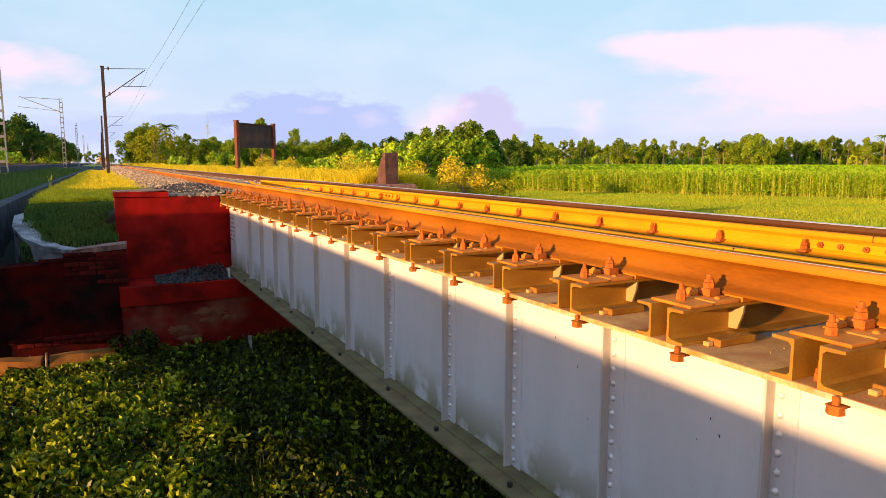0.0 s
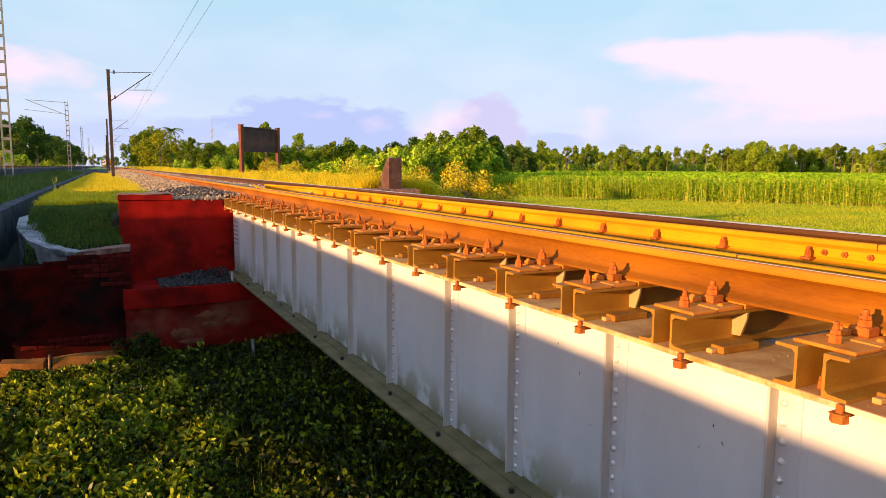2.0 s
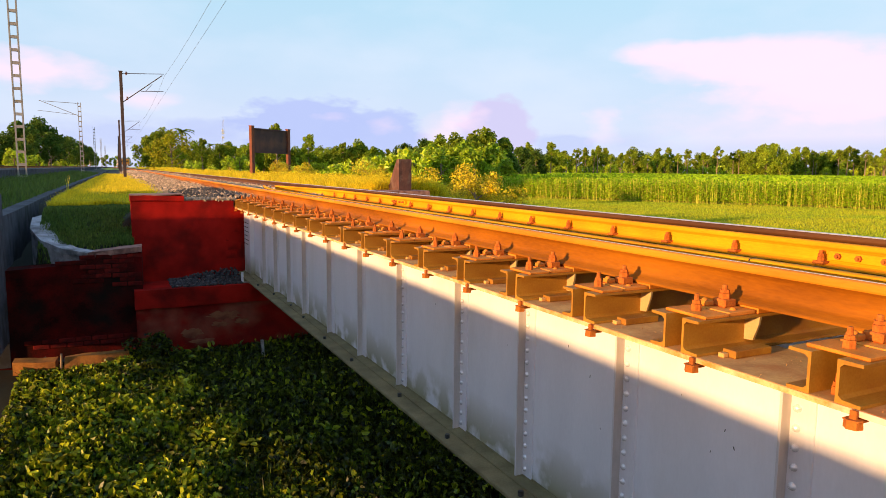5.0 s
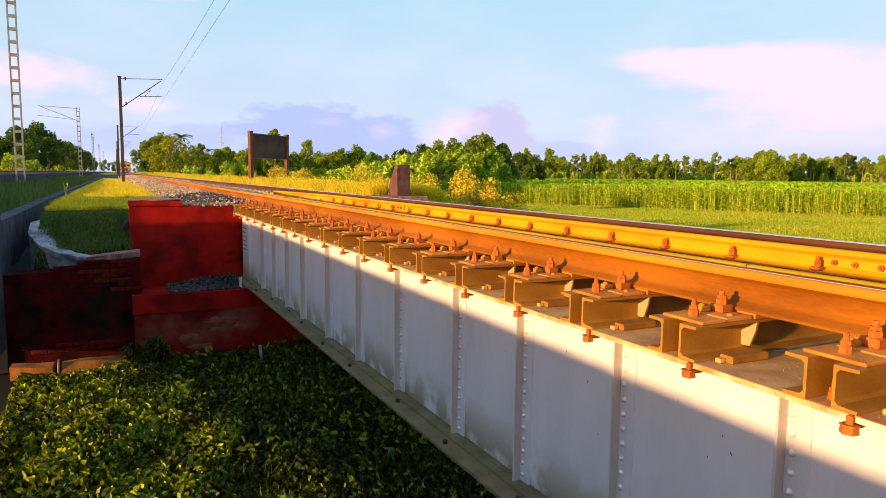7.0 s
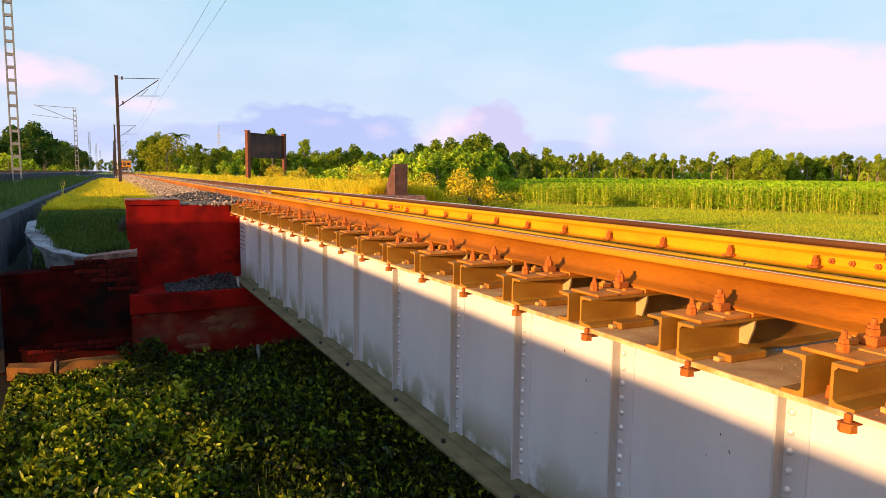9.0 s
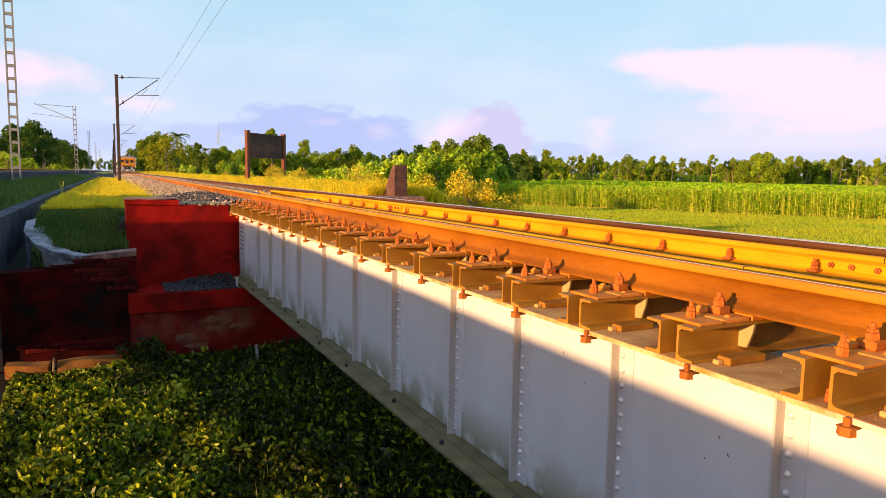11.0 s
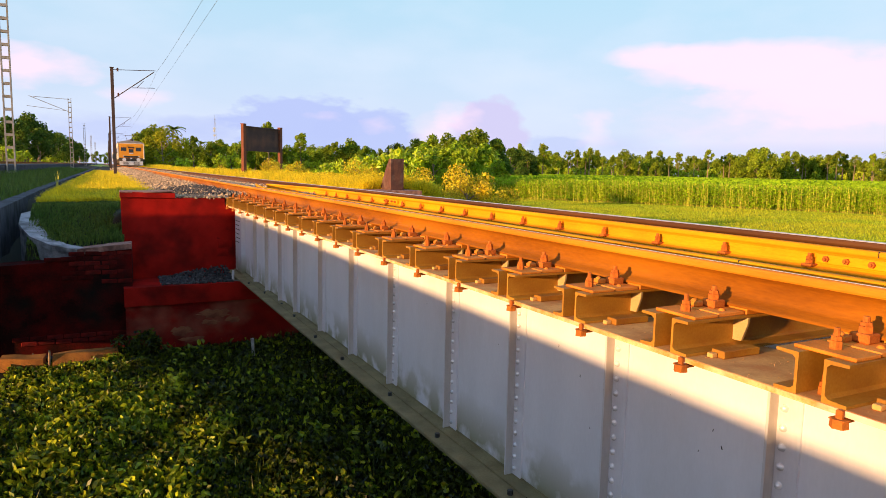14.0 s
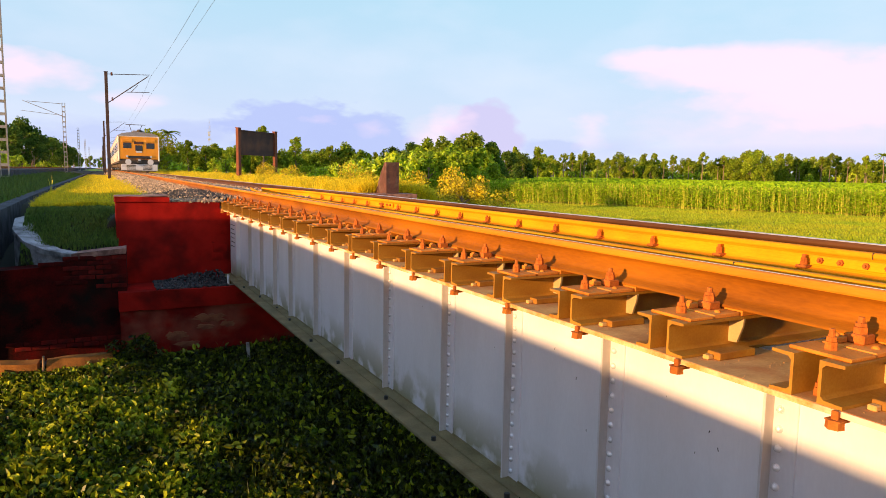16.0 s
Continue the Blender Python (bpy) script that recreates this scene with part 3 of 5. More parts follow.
box(-0.028, 0.010, -0.028, 0.028, -0.028, -0.022, 0.003, _h)
HOOK = mesh_of("hook_bolt", _h, RUST)

sleeper = channel_sleeper()
SLEEPER_Y = [1.395 + 0.6425 * i for i in range(-10, 19)]
sleeper.matrix_basis = pose(skewed(XC, SLEEPER_Y[0]), SLEEPER_Y[0], Z_FL, 0, 0, SKEW)
for yy in SLEEPER_Y[1:]:
    yy += rng.uniform(-0.012, 0.012)
    copy_thing(sleeper, pose(skewed(XC, yy), yy, Z_FL, 0, 0, SKEW + rng.uniform(-0.3, 0.3)))


# ---------------------------------------------------------------- rails
def rail_profile(h=0.172, head=0.072, foot=0.150):
    k = h / 0.172
    r = [(head / 2 - 0.016, 0), (head / 2 - 0.005, -0.004), (head / 2, -0.013), (head / 2, -0.030), (head / 2 - 0.003, -0.037), (0.020, -0.047), (0.011, -0.060), (0.0085, -0.085), (0.0085, -0.112),
         (0.012, -0.132), (0.026, -0.146), (foot / 2 - 0.004, -0.159), (foot / 2, -0.163), (foot / 2, -0.172)]
    r = [(a, z * k) for a, z in r]
    return r + [(-a, z) for a, z in r[::-1]]


def bend(y):
    """How far the line has swung to the west at y; it is straight as far as the second mast."""
    return -0.00004 * max(0.0, y - 180.0) ** 2


def bent(me):
    for v in me.vertices:
        v.co.x += bend(v.co.y)
    return me


def running_rail(x, y0, y1, material, label, band, head=None):
    r = tagged(empty("running_rail", pose(x, 0, 0)), label, "rail", "running rails")
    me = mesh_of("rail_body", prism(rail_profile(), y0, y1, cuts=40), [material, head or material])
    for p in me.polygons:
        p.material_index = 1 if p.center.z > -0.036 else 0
        p.use_smooth = -0.155 < p.center.z < -0.038
    part("rail_body", bent(me), None, r)
    part("running_surface", bent(mesh_of("running_surface", prism([(band[0], -0.002), (band[1], -0.002), (band[1], 0.0015), (band[0], 0.0015)], y0, y1, cuts=40), POLISH)), None, r, "polished bare steel running band")
    return r


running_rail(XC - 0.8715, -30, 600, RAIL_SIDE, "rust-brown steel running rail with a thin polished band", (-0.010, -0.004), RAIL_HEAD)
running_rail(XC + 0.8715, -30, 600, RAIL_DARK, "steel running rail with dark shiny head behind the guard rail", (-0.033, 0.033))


def guard_rail(side):
    """Runs inside the running rail across the bridge, then bends to the track's middle."""
    g = tagged(empty("guard_rail"), "ochre-rusted steel guard rail beside the running rail", "guard rail", "guard rails")
    x = side * (0.8715 - 0.305)
    prof = [(a, z - 0.022) for a, z in rail_profile(0.150, 0.064, 0.13)]
    path = [(-14, x), (12.9, x), (13.7, x * 0.97), (15.2, x * 0.62), (16.6, x * 0.24)]
    bm = bmesh.new()
    rings = [[bm.verts.new((XC + px + a, y, z)) for a, z in prof] for y, px in path]
    n = len(prof)
    for r0, r1 in zip(rings, rings[1:]):
        for i in range(n):
            bm.faces.new((r0[i], r0[(i + 1) % n], r1[(i + 1) % n], r1[i]))
    bm.faces.new(rings[0]), bm.faces.new(rings[-1][::-1])
    part("rail_body", bm, GUARD_RUST, g)
    for y in SLEEPER_Y:
        if -2 < y:
            b = part("spike_bolt", SPIKE, None, g, at=pose(XC + x - 0.050, y - 0.02, Z_ST + 0.004))
    for y in (2.36, 9.6):
        f = part("fishplate", box(XC + x - 0.034, XC + x - 0.012, y - 0.27, y + 0.27, -0.132, -0.072, 0.006), GUARD_RUST, g, "bolted joint plate")
        for k in (-0.2, -0.075, 0.075, 0.2):
            part("fish_bolt", FISH, None, f, at=pose(XC + x - 0.034, y + k, -0.100, 0, -90, 0))
        part("rail_joint", box(XC + x - 0.032, XC + x + 0.030, y - 0.104, y - 0.099, -0.058, -0.0212), BLACK, g)
    return g


_s = cyl(0.012, 0.095, 8)
cyl(0.022, 0.022, 6, None, _s, Matrix.Translation((0, 0, 0.031)))
cyl(0.020, 0.018, 6, None, _s, Matrix.Translation((0, 0, 0.056)))
box(-0.03, 0.045, -0.035, 0.035, 0.012, 0.030, 0.003, _s)
SPIKE = mesh_of("spike_bolt", _s, RUST)
_f = cyl(0.020, 0.016, 6)
cyl(0.010, 0.030, 8, None, _f)
FISH = mesh_of("fish_bolt", _f, RUST)
guard_rail(-1)
guard_rail(1)


# ---------------------------------------------------------------- abutment and walls
abut = tagged(empty("bridge_abutment"), "red lime-washed masonry bridge abutment, damp and stained", "abutment", kind="structure")


def rough_box(x0, x1, y0, y1, z0, z1, step=0.25, amp=0.012, seed=0):
    """A masonry block with slightly uneven faces and worn edges."""
    bm = box(x0, x1, y0, y1, z0, z1)
    for ax, ext in ((0, x1 - x0), (1, y1 - y0), (2, z1 - z0)):
        n = max(1, int(ext / step))
        lo = (x0, y0, z0)[ax]
        for i in range(1, n):
            co = [0, 0, 0]
            co[ax] = lo + ext * i / n
            no = [0, 0, 0]
            no[ax] = 1
            bmesh.ops.bisect_plane(bm, geom=bm.verts[:] + bm.edges[:] + bm.faces[:], plane_co=co, plane_no=no)
    for v in bm.verts:
        v.co += Vector([amp * noise.noise((v.co * 2.3 + Vector((seed + 7 * k, 0, 3 * k)))) for k in range(3)])
    return bm


part("ballast_wall", rough_box(0.18, 1.93, 13.1, 13.55, -1.9, -0.215, 0.3), RED, abut)
part("ballast_wall", rough_box(1.93, 6.6, 13.1, 13.55, -1.9, -0.36, 0.6, seed=4), RED, abut)
part("coping_block", rough_box(0.17, 1.05, 13.07, 13.56, -0.212, -0.118, 0.1, 0.02, 2), RED, abut, "red-washed coping course")
part("coping_cap", rough_box(0.165, 1.05, 13.065, 13.56, -0.114, -0.095, 0.09, 0.014, 3), COPING, abut, "pale worn cement cap")
part("bed_block", rough_box(0.16, 6.7, 12.12, 13.1, -1.98, -1.665, 0.3, seed=5), RED, abut)
part("breast_wall", rough_box(0.18, 6.7, 12.16, 13.2, -3.1, -1.98, 0.3, seed=6), RED_WORN, abut, "red plaster worn to pale patches")
part("footing", rough_box(-1.4, 6.7, 11.98, 13.0, -3.2, -2.74, 0.3, seed=8), RED_SHADE, abut)

wing = tagged(empty("wing_wall"), "curved brick wing wall, red below, whitewashed coping, mossy", "wing wall", kind="structure")
WING = [(0.30, 12.30, -0.94), (-0.10, 12.32, -0.97), (-0.50, 12.40, -1.02), (-0.86, 12.58, -0.96), (-1.18, 12.9, -0.84), (-1.38, 13.35, -0.66), (-1.38, 13.9, -0.52), (-1.22, 14.6, -0.50)]
KERB = [(-1.66, 12.3, -0.40), (-1.66, 14.5, -0.40), (-1.70, 20.0, -0.39), (-1.72, 30.0, -0.38), (-1.70, 60.0, -0.38), (-1.7, 160.0, -0.38)]


def sweep_wall(pts, thick, drop, over=0.0):
    """A wall under a bending top line, its thickness to the right of the way."""
    bm = bmesh.new()
    rings = []
    for i, (x, y, z) in enumerate(pts):
        a, b = pts[max(0, i - 1)], pts[min(len(pts) - 1, i + 1)]
        d = Vector((b[0] - a[0], b[1] - a[1], 0)).normalized()
        n = Vector((d.y, -d.x, 0))
        p = Vector((x, y, z))
        j = 0.012 * noise.noise(p * 3)
        o, q = p - n * (over + j), p + n * (thick + over)
        rings.append([bm.verts.new(o), bm.verts.new(q), bm.verts.new((q.x, q.y, z - drop)), bm.verts.new((o.x, o.y, z - drop))])
    for r0, r1 in zip(rings, rings[1:]):
        for i in range(4):
            bm.faces.new((r0[i], r0[(i + 1) % 4], r1[(i + 1) % 4], r1[i]))
    bm.faces.new(rings[0]), bm.faces.new(rings[-1][::-1])
    return bm


def finer(pts, n):
    out = []
    for a, b in zip(pts, pts[1:]):
        out += [tuple(lerp(a[k], b[k], i / n) for k in range(3)) for i in range(n)]
    return out + [pts[-1]]


part("brick_face", sweep_wall(finer([(0.30, 12.32, -1.03), (-0.10, 12.34, -1.06), (-0.50, 12.34, -1.12), (-1.0, 12.34, -1.22), (-2.6, 12.34, -1.3)], 3), 0.5, 2.0), RED_SHADE, wing)
part("upper_face", sweep_wall(finer([(x, y, z - 0.09) for x, y, z in WING[2:8]], 4), 0.36, 0.55), WHITEWASH, wing, "whitewashed plaster, peeling")
part("lower_face", sweep_wall(finer([(x + 0.02, y, z - 0.64) for x, y, z in WING[3:8]], 3), 0.4, 2.3), CONCRETE, wing)
part("coping", sweep_wall(finer(WING[2:8], 5), 0.26, 0.088, 0.02), WHITEWASH, wing, "chipped whitewashed coping")
part("coping", sweep_wall(finer(WING[:3], 4), 0.42, 0.088, 0.02), COPING, wing, "worn brick coping")
PATCH = mat("bare_plaster", (0.30, 0.12, 0.06), (0.20, 0.06, 0.035), 5, 0.95, 0, 0.6, 50, 1.3, (0.12, 0.02, 0.012), 3, 0.8, spec=0.1)
SLABSTONE = mat("sandy_slab", (0.46, 0.18, 0.03), (0.24, 0.09, 0.018), 6, 0.9, 0, 0.5, 60, 1.2)
KERB_STONE = mat("dark_kerb", (0.075, 0.08, 0.10), (0.03, 0.032, 0.042), 4, 0.9, 0, 0.5, 60, 1.2, (0.025, 0.025, 0.025), 2, 0.9, spec=0.2)
kerb = tagged(empty("retaining_kerb"), "long low dark concrete kerb along the second line", "kerb", kind="structure")
part("kerb_body", sweep_wall(finer(KERB, 8), -0.26, 2.4), KERB_STONE, kerb)

BRICK_ME = mesh_of("brick", box(-0.112, 0.112, -0.02, 0.02, -0.034, 0.034, 0.006), BRICK)
rb = random.Random(5)
face = [o for o in wing.children if o.name.startswith("brick_face")][0]
for row in range(7):
    for k in range(4 + row % 2):
        x = 0.19 - k * 0.235 - (row % 2) * 0.117 + rb.uniform(-0.008, 0.008)
        if row == 0 or rb.random() < 0.85 - 0.1 * max(0, k - 2):
            part("brick", BRICK_ME, None, face, at=pose(x, 12.341 - rb.uniform(0, 0.008), -1.09 - row * 0.079 + rb.uniform(-0.004, 0.004), 0, 0, rb.uniform(-1.5, 1.5)))
for row in range(2):
    for k in range(9):
        part("brick", BRICK_ME, None, face, at=pose(-1.35 + k * 0.24 + row * 0.12, 12.341 - rb.uniform(0, 0.008), -2.44 - row * 0.079, 0, 0, rb.uniform(-1, 1)))


def worn_patch(w, h, seed):
    """An uneven thin flake of bare plaster."""
    r = random.Random(seed)
    bm = bmesh.new()
    ring = [(math.cos(a) * w * r.uniform(0.6, 1.1), math.sin(a) * h * r.uniform(0.5, 1.15)) for a in [i * math.tau / 22 for i in range(22)]]
    f = [bm.verts.new((x, -0.016, z)) for x, z in ring]
    b = [bm.verts.new((x * 1.04, 0.012, z * 1.06)) for x, z in ring]
    bm.faces.new(f)
    for i in range(22):
        bm.faces.new((f[i], b[i], b[(i + 1) % 22], f[(i + 1) % 22]))
    return bm


breast = [o for o in abut.children if o.name.startswith("breast_wall")][0]
for px, pz, w, h, sd in ((1.60, -2.20, 0.30, 0.10, 1), (1.50, -2.35, 0.16, 0.05, 2), (1.05, -2.46, 0.20, 0.09, 3), (1.90, -2.33, 0.14, 0.06, 4), (1.2, -2.62, 0.22, 0.05, 5)):
    part("plaster_patch", worn_patch(w, h, sd), PATCH, breast, "bare pale plaster patch", at=(px, 12.158, pz))
QUOIN = mesh_of("quoin", box(-0.13, 0.13, -0.03, 0.03, -0.075, 0.075, 0.010), RED)
back = [o for o in abut.children if o.name.startswith("ballast_wall")][0]
for row in range(6):
    part("quoin", QUOIN, None, back, at=pose(1.93 - 0.03 * (row % 2), 13.134 - rb.uniform(0, 0.005), -0.42 - row * 0.165, 0, 0, rb.uniform(-1, 1)))
slab = tagged(empty("fallen_slab", pose(-0.42, 11.82, -2.69, -6, 1, 3)), "sandy brown stone slab lying at the wall foot", "slab")
part("slab_body", rough_box(-0.46, 0.46, -0.10, 0.10, -0.1, 0.11, 0.08, 0.03), SLABSTONE, slab)
slab2 = tagged(empty("fallen_slab", pose(-1.28, 11.86, -2.70, 5, 2, -6)), "brown stone slab lying at the wall foot", "slab")
part("slab_body", rough_box(-0.30, 0.30, -0.10, 0.10, -0.1, 0.10, 0.08, 0.03, 4), SLABSTONE, slab2)
stick = tagged(empty("dry_stick", pose(-0.93, 11.72, -2.86, 4, 3, 0)), "short dark stick standing between the slabs", "stick")
part("shaft", cyl(0.022, 0.36, 7, 0.016), BARK, stick)

# the second line's concrete bridge beside the camera; it throws the long shade over ditch and girder
other = tagged(empty("parallel_bridge", pose(0, 0, -0.115, 0.35)), "dark mossy concrete bridge of the second line", "bridge", kind="structure")
part("deck", box(-6.2, -1.64, -7, 12.32, -0.62, 0.0), KERB_STONE, other)
part("side_beam", box(-2.1, -1.66, -7, 12.3, -2.33, -0.62), KERB_STONE, other)
part("parapet", box(-5.3, -5.0, 12.35, 19.7, -0.6, 0.50), KERB_STONE, other)
near_wall = tagged(empty("near_abutment"), "plain red abutment wall at the near end of the bridge", "abutment", kind="structure")
part("wall_body", box(-13, 8, -7.1, -6.45, -3.4, -0.62), RED, near_wall)


# ---------------------------------------------------------------- ballast beyond the bridge
def ballast_z(x, y):
    d = abs(x - XC)
    return lerp(-0.185, ground_z(x, y) - 0.02, smooth(1.35, 3.0, d)) + 0.015 * noise.noise((x * 3, y * 3, 5))


def build_ballast():
    xs, ys = axis([(0.25, 6.5, 26)]), axis([(13.5, 40, 80), (40, 120, 40), (120, 600, 30)])
    w = len(xs)
    verts = [(x + bend(y), y, ballast_z(x, y)) for y in ys for x in xs]
    faces = [(j * w + i, j * w + i + 1, (j + 1) * w + i + 1, (j + 1) * w + i) for j in range(len(ys) - 1) for i in range(w - 1)]
    thing("ballast_bed", raw("ballast_bed", verts, faces, STONE_BED), "grey-brown crushed stone track bed", "ballast", kind="structure")


STONE_DARK = mat("dark_ballast", (0.09, 0.085, 0.085), (0.04, 0.038, 0.04), 14, 0.95, 0, 0.6, 40, 1.2, None, island=0.5, spec=0.2)
STONE_BED = mat("ballast_bed", (0.12, 0.10, 0.08), (0.05, 0.042, 0.035), 16, 0.95, 0, 1.0, 40, 1.3)


def stones(name, places, label, seed, big=(0.028, 0.055), material=None):
    """Many angular crushed stones in one mesh."""
    r = random.Random(seed)
    V, F = [], []
    base = [(1, 0, 0), (-1, 0, 0), (0, 1, 0), (0, -1, 0), (0, 0, 1), (0, 0, -1)]
    tri = [(0, 2, 4), (2, 1, 4), (1, 3, 4), (3, 0, 4), (2, 0, 5), (1, 2, 5), (3, 1, 5), (0, 3, 5)]
    for x, y, z in places:
        s = r.uniform(*big)
        m = Euler((r.uniform(0, 6), r.uniform(0, 6), r.uniform(0, 6))).to_matrix()
        o = len(V)
        for b in base:
            p = m @ Vector((b[0] * s * r.uniform(0.6, 1.25), b[1] * s * r.uniform(0.6, 1.25), b[2] * s * r.uniform(0.5, 1.1)))
            V.append((x + p.x, y + p.y, z + p.z))
        F += [(o + a, o + b, o + c) for a, b, c in tri]
    thing(name, raw(name, V, F, material or STONE), label, "stones", kind="stuff")


build_ballast()
pl = []
for i in range(15000):
    y = 13.55 + 34 * rng.random() ** 1.7
    x = rng.uniform(0.3, 6.4)
    pl.append((x, y, ballast_z(x, y) + rng.uniform(-0.005, 0.035)))
stones("ballast_stones", pl, "loose grey and tan crushed ballast stones beside the rails", 3, (0.024, 0.050))
pl = []
for i in range(9000):
    x, y = rng.uniform(0.35, 6.2), 44 + 80 * rng.random() ** 1.4
    pl.append((x, y, ballast_z(x, y) + rng.uniform(0.0, 0.05)))
stones("distant_ballast_stones", pl, "tan crushed ballast stones further along the track", 23, (0.05, 0.10))
# the shadow beside the rail, laid as a scatter of darker stones
pl = []
for i in range(1500):
    x, y = rng.uniform(1.15, 2.3), 13.6 + 5.5 * rng.random() ** 1.5
    pl.append((x, y, ballast_z(x, y) + rng.uniform(0.015, 0.045)))
stones("oily_ballast", pl, "dark ballast stones standing in for the shadow beside the rail", 24, (0.022, 0.045), STONE_DARK)
pl = [(rng.uniform(0.75, 1.95), 12.2 + 0.88 * rng.random(), 0) for i in range(1300)]
pl = [(x, y, -1.65 + rng.random() * 0.16 * smooth(12.2, 13.0, y) * smooth(0.6, 1.7, x)) for x, y, z in pl]
stones("shelf_stones", pl, "dark grey stones spilt on the abutment shelf", 4, (0.016, 0.034), STONE_DARK)
pl = [(rng.uniform(1.05, 2.0), 13.1 + 0.5 * rng.random(), -0.20 + rng.uniform(-0.02, 0.02)) for i in range(700)]
stones("edge_stones", pl, "grey ballast stones lying on the wall top", 5, (0.016, 0.034))
pl = [(rng.uniform(2.06, 2.45), rng.uniform(0.2, 6.0), Z_FL + 0.002) for i in range(500)]
stones("flange_grit", pl, "fine grit and dirt lying on the girder flange", 8, (0.0012, 0.0032), DUST)
pl = [(rng.uniform(-1.5, 0.25), 11.95 + 0.25 * rng.random(), -2.73 + rng.uniform(0, 0.05)) for i in range(160)]
stones("foot_stones", pl, "dark broken stones along the wall foot", 6, (0.02, 0.05), STONE_DARK)


def track_sleeper():
    s = tagged(empty("track_sleeper"), "weathered concrete sleeper half sunk in ballast", "railway sleeper", "sleepers in the ballast")
    part("block", prism([(-0.13, -0.2), (-0.10, 0), (0.10, 0), (0.13, -0.2)], -1.35, 1.35, axis="x"), CONCRETE, s)
    for side in (-1, 1):
        for k in (-1, 1):
            part("rail_clip", box(side * 0.8715 + k * 0.06, side * 0.8715 + k * 0.115, -0.04, 0.04, 0, 0.035, 0.008), RUST, s)
    return s


ts = track_sleeper()
ts.matrix_basis = pose(XC, 13.95, -0.174)
for i in range(1, 70):
    copy_thing(ts, pose(XC, 13.95 + 0.62 * i, -0.174, 0, 0, rng.uniform(-0.6, 0.6)))


# ---------------------------------------------------------------- second line on the far left
def rough_wall():
    return sweep_wall([(-5.0 + 0.02 * noise.noise((y, 0, 0)), y, 0.2 + 0.02 * noise.noise((y * 0.4, 4, 0))) for y in axis([(12.4, 60, 40), (60, 600, 40)])], 0.3, 1.2)


def build_second_line():
    xs = [-10.6, -9.4, -9.0, -6.9, -6.5, -5.0]
    zs = [-0.4, 0.12, 0.2, 0.2, 0.17, 0.15]
    V = [(x, y, z) for y in axis([(13, 60, 20), (60, 600, 20)]) for x, z in zip(xs, zs)]
    n = len(V) // 6
    F = [(j * 6 + i, j * 6 + i + 1, j * 6 + i + 7, j * 6 + i + 6) for j in range(n - 1) for i in range(5)]
    thing("second_ballast_bed", raw("second_ballast_bed", V, F, STONE_DARK), "dark ballast bank of the second line", "ballast", kind="structure")
    w = tagged(empty("retaining_wall"), "long dark blue-grey stone wall carrying the second line", "wall", kind="structure")
    part("wall_body", rough_wall(), KERB_STONE, w)
    for k in (-1, 1):
        r = tagged(empty("running_rail", pose(-7.9 + k * 0.8715, 0, 0.38)), "dark steel rail of the second line", "rail", "second line rails")
        part("rail_body", prism(rail_profile(), 13, 600), RAIL_SIDE, r)
        part("running_surface", box(-0.026, 0.026, 13, 600, 0, 0.0025), POLISH, r)


build_second_line()


# ---------------------------------------------------------------- overhead line
def tube_mast(x, y, h, reach, label="brown tubular overhead-line mast with a bracket arm"):
    m = tagged(empty("overhead_mast", pose(x, y, ground_z(x, y))), label, "mast", "overhead masts")
    top = h - ground_z(x, y)
    part("shaft", box(-0.10, 0.10, -0.075, 0.075, -0.1, top, 0.01), MAST, m)
    part("band", box(-0.106, 0.106, -0.08, 0.08, 1.1, 1.45), BLACK, m)
    part("cap", box(-0.13, 0.13, -0.1, 0.1, top, top + 0.05), MAST, m)
    s = 1 if reach > 0 else -1
    tip = Vector((reach, 0, top + 0.02))
    part("stay_tube", rod((0, 0, top - 0.12), tip, 0.022), MAST, m)
    part("bracket_tube", rod((s * 0.1, 0, top - 2.0), tip - Vector((0.1 * s, 0, 0.1)), 0.03), MAST, m)
    part("register_arm", rod((reach * 0.45, 0, top - 1.24), (reach * 0.98, 0, top - 1.16), 0.020), MAST, m)
    part("drop_bracket", rod((reach * 0.55, 0, top - 1.24), (reach * 0.72, 0, top - 0.72), 0.015), MAST, m)
    for p in ((s * 0.35, 0, top - 1.77), (s * 0.35, 0, top - 0.10)):
        bm = bmesh.new()
        for i in range(4):
            cyl(0.075, 0.045, 8, 0.04, bm, Matrix.Translation((p[0], p[1], p[2] - 0.1 + i * 0.06)))
        part("insulator", bm, BOARD_POST, m, "brown ribbed insulator")
    return m


def lattice_mast(x, y, h, reach, wide=0.32):
    base = ground_z(x, y)
    m = tagged(empty("lattice_mast", pose(x, y, base)), "pale galvanised lattice overhead-line mast", "mast", "lattice masts")
    top, w = h - base, wide / 2
    for a in (-w, w):
        part("leg", box(a - 0.032, a + 0.032, -0.09, 0.09, -0.1, top), GALV, m)
    n = int(top / 0.62)
    for i in range(n):
        z = i * top / n
        part("batten", box(-w, w, -0.085, 0.085, z + 0.05, z + 0.19), GALV, m)
    if reach:
        s = 1 if reach > 0 else -1
        part("stay_tube", rod((0, 0, top - 0.15), (reach, 0, top - 0.02), 0.03), GALV, m)
        part("bracket_tube", rod((s * w, 0, top - 1.7), (reach * 1.12, 0, top + 0.05), 0.035), GALV, m)
        part("register_arm", rod((s * w, 0, top - 1.62), (reach * 1.18, 0, top - 1.2), 0.025), GALV, m)
    return m


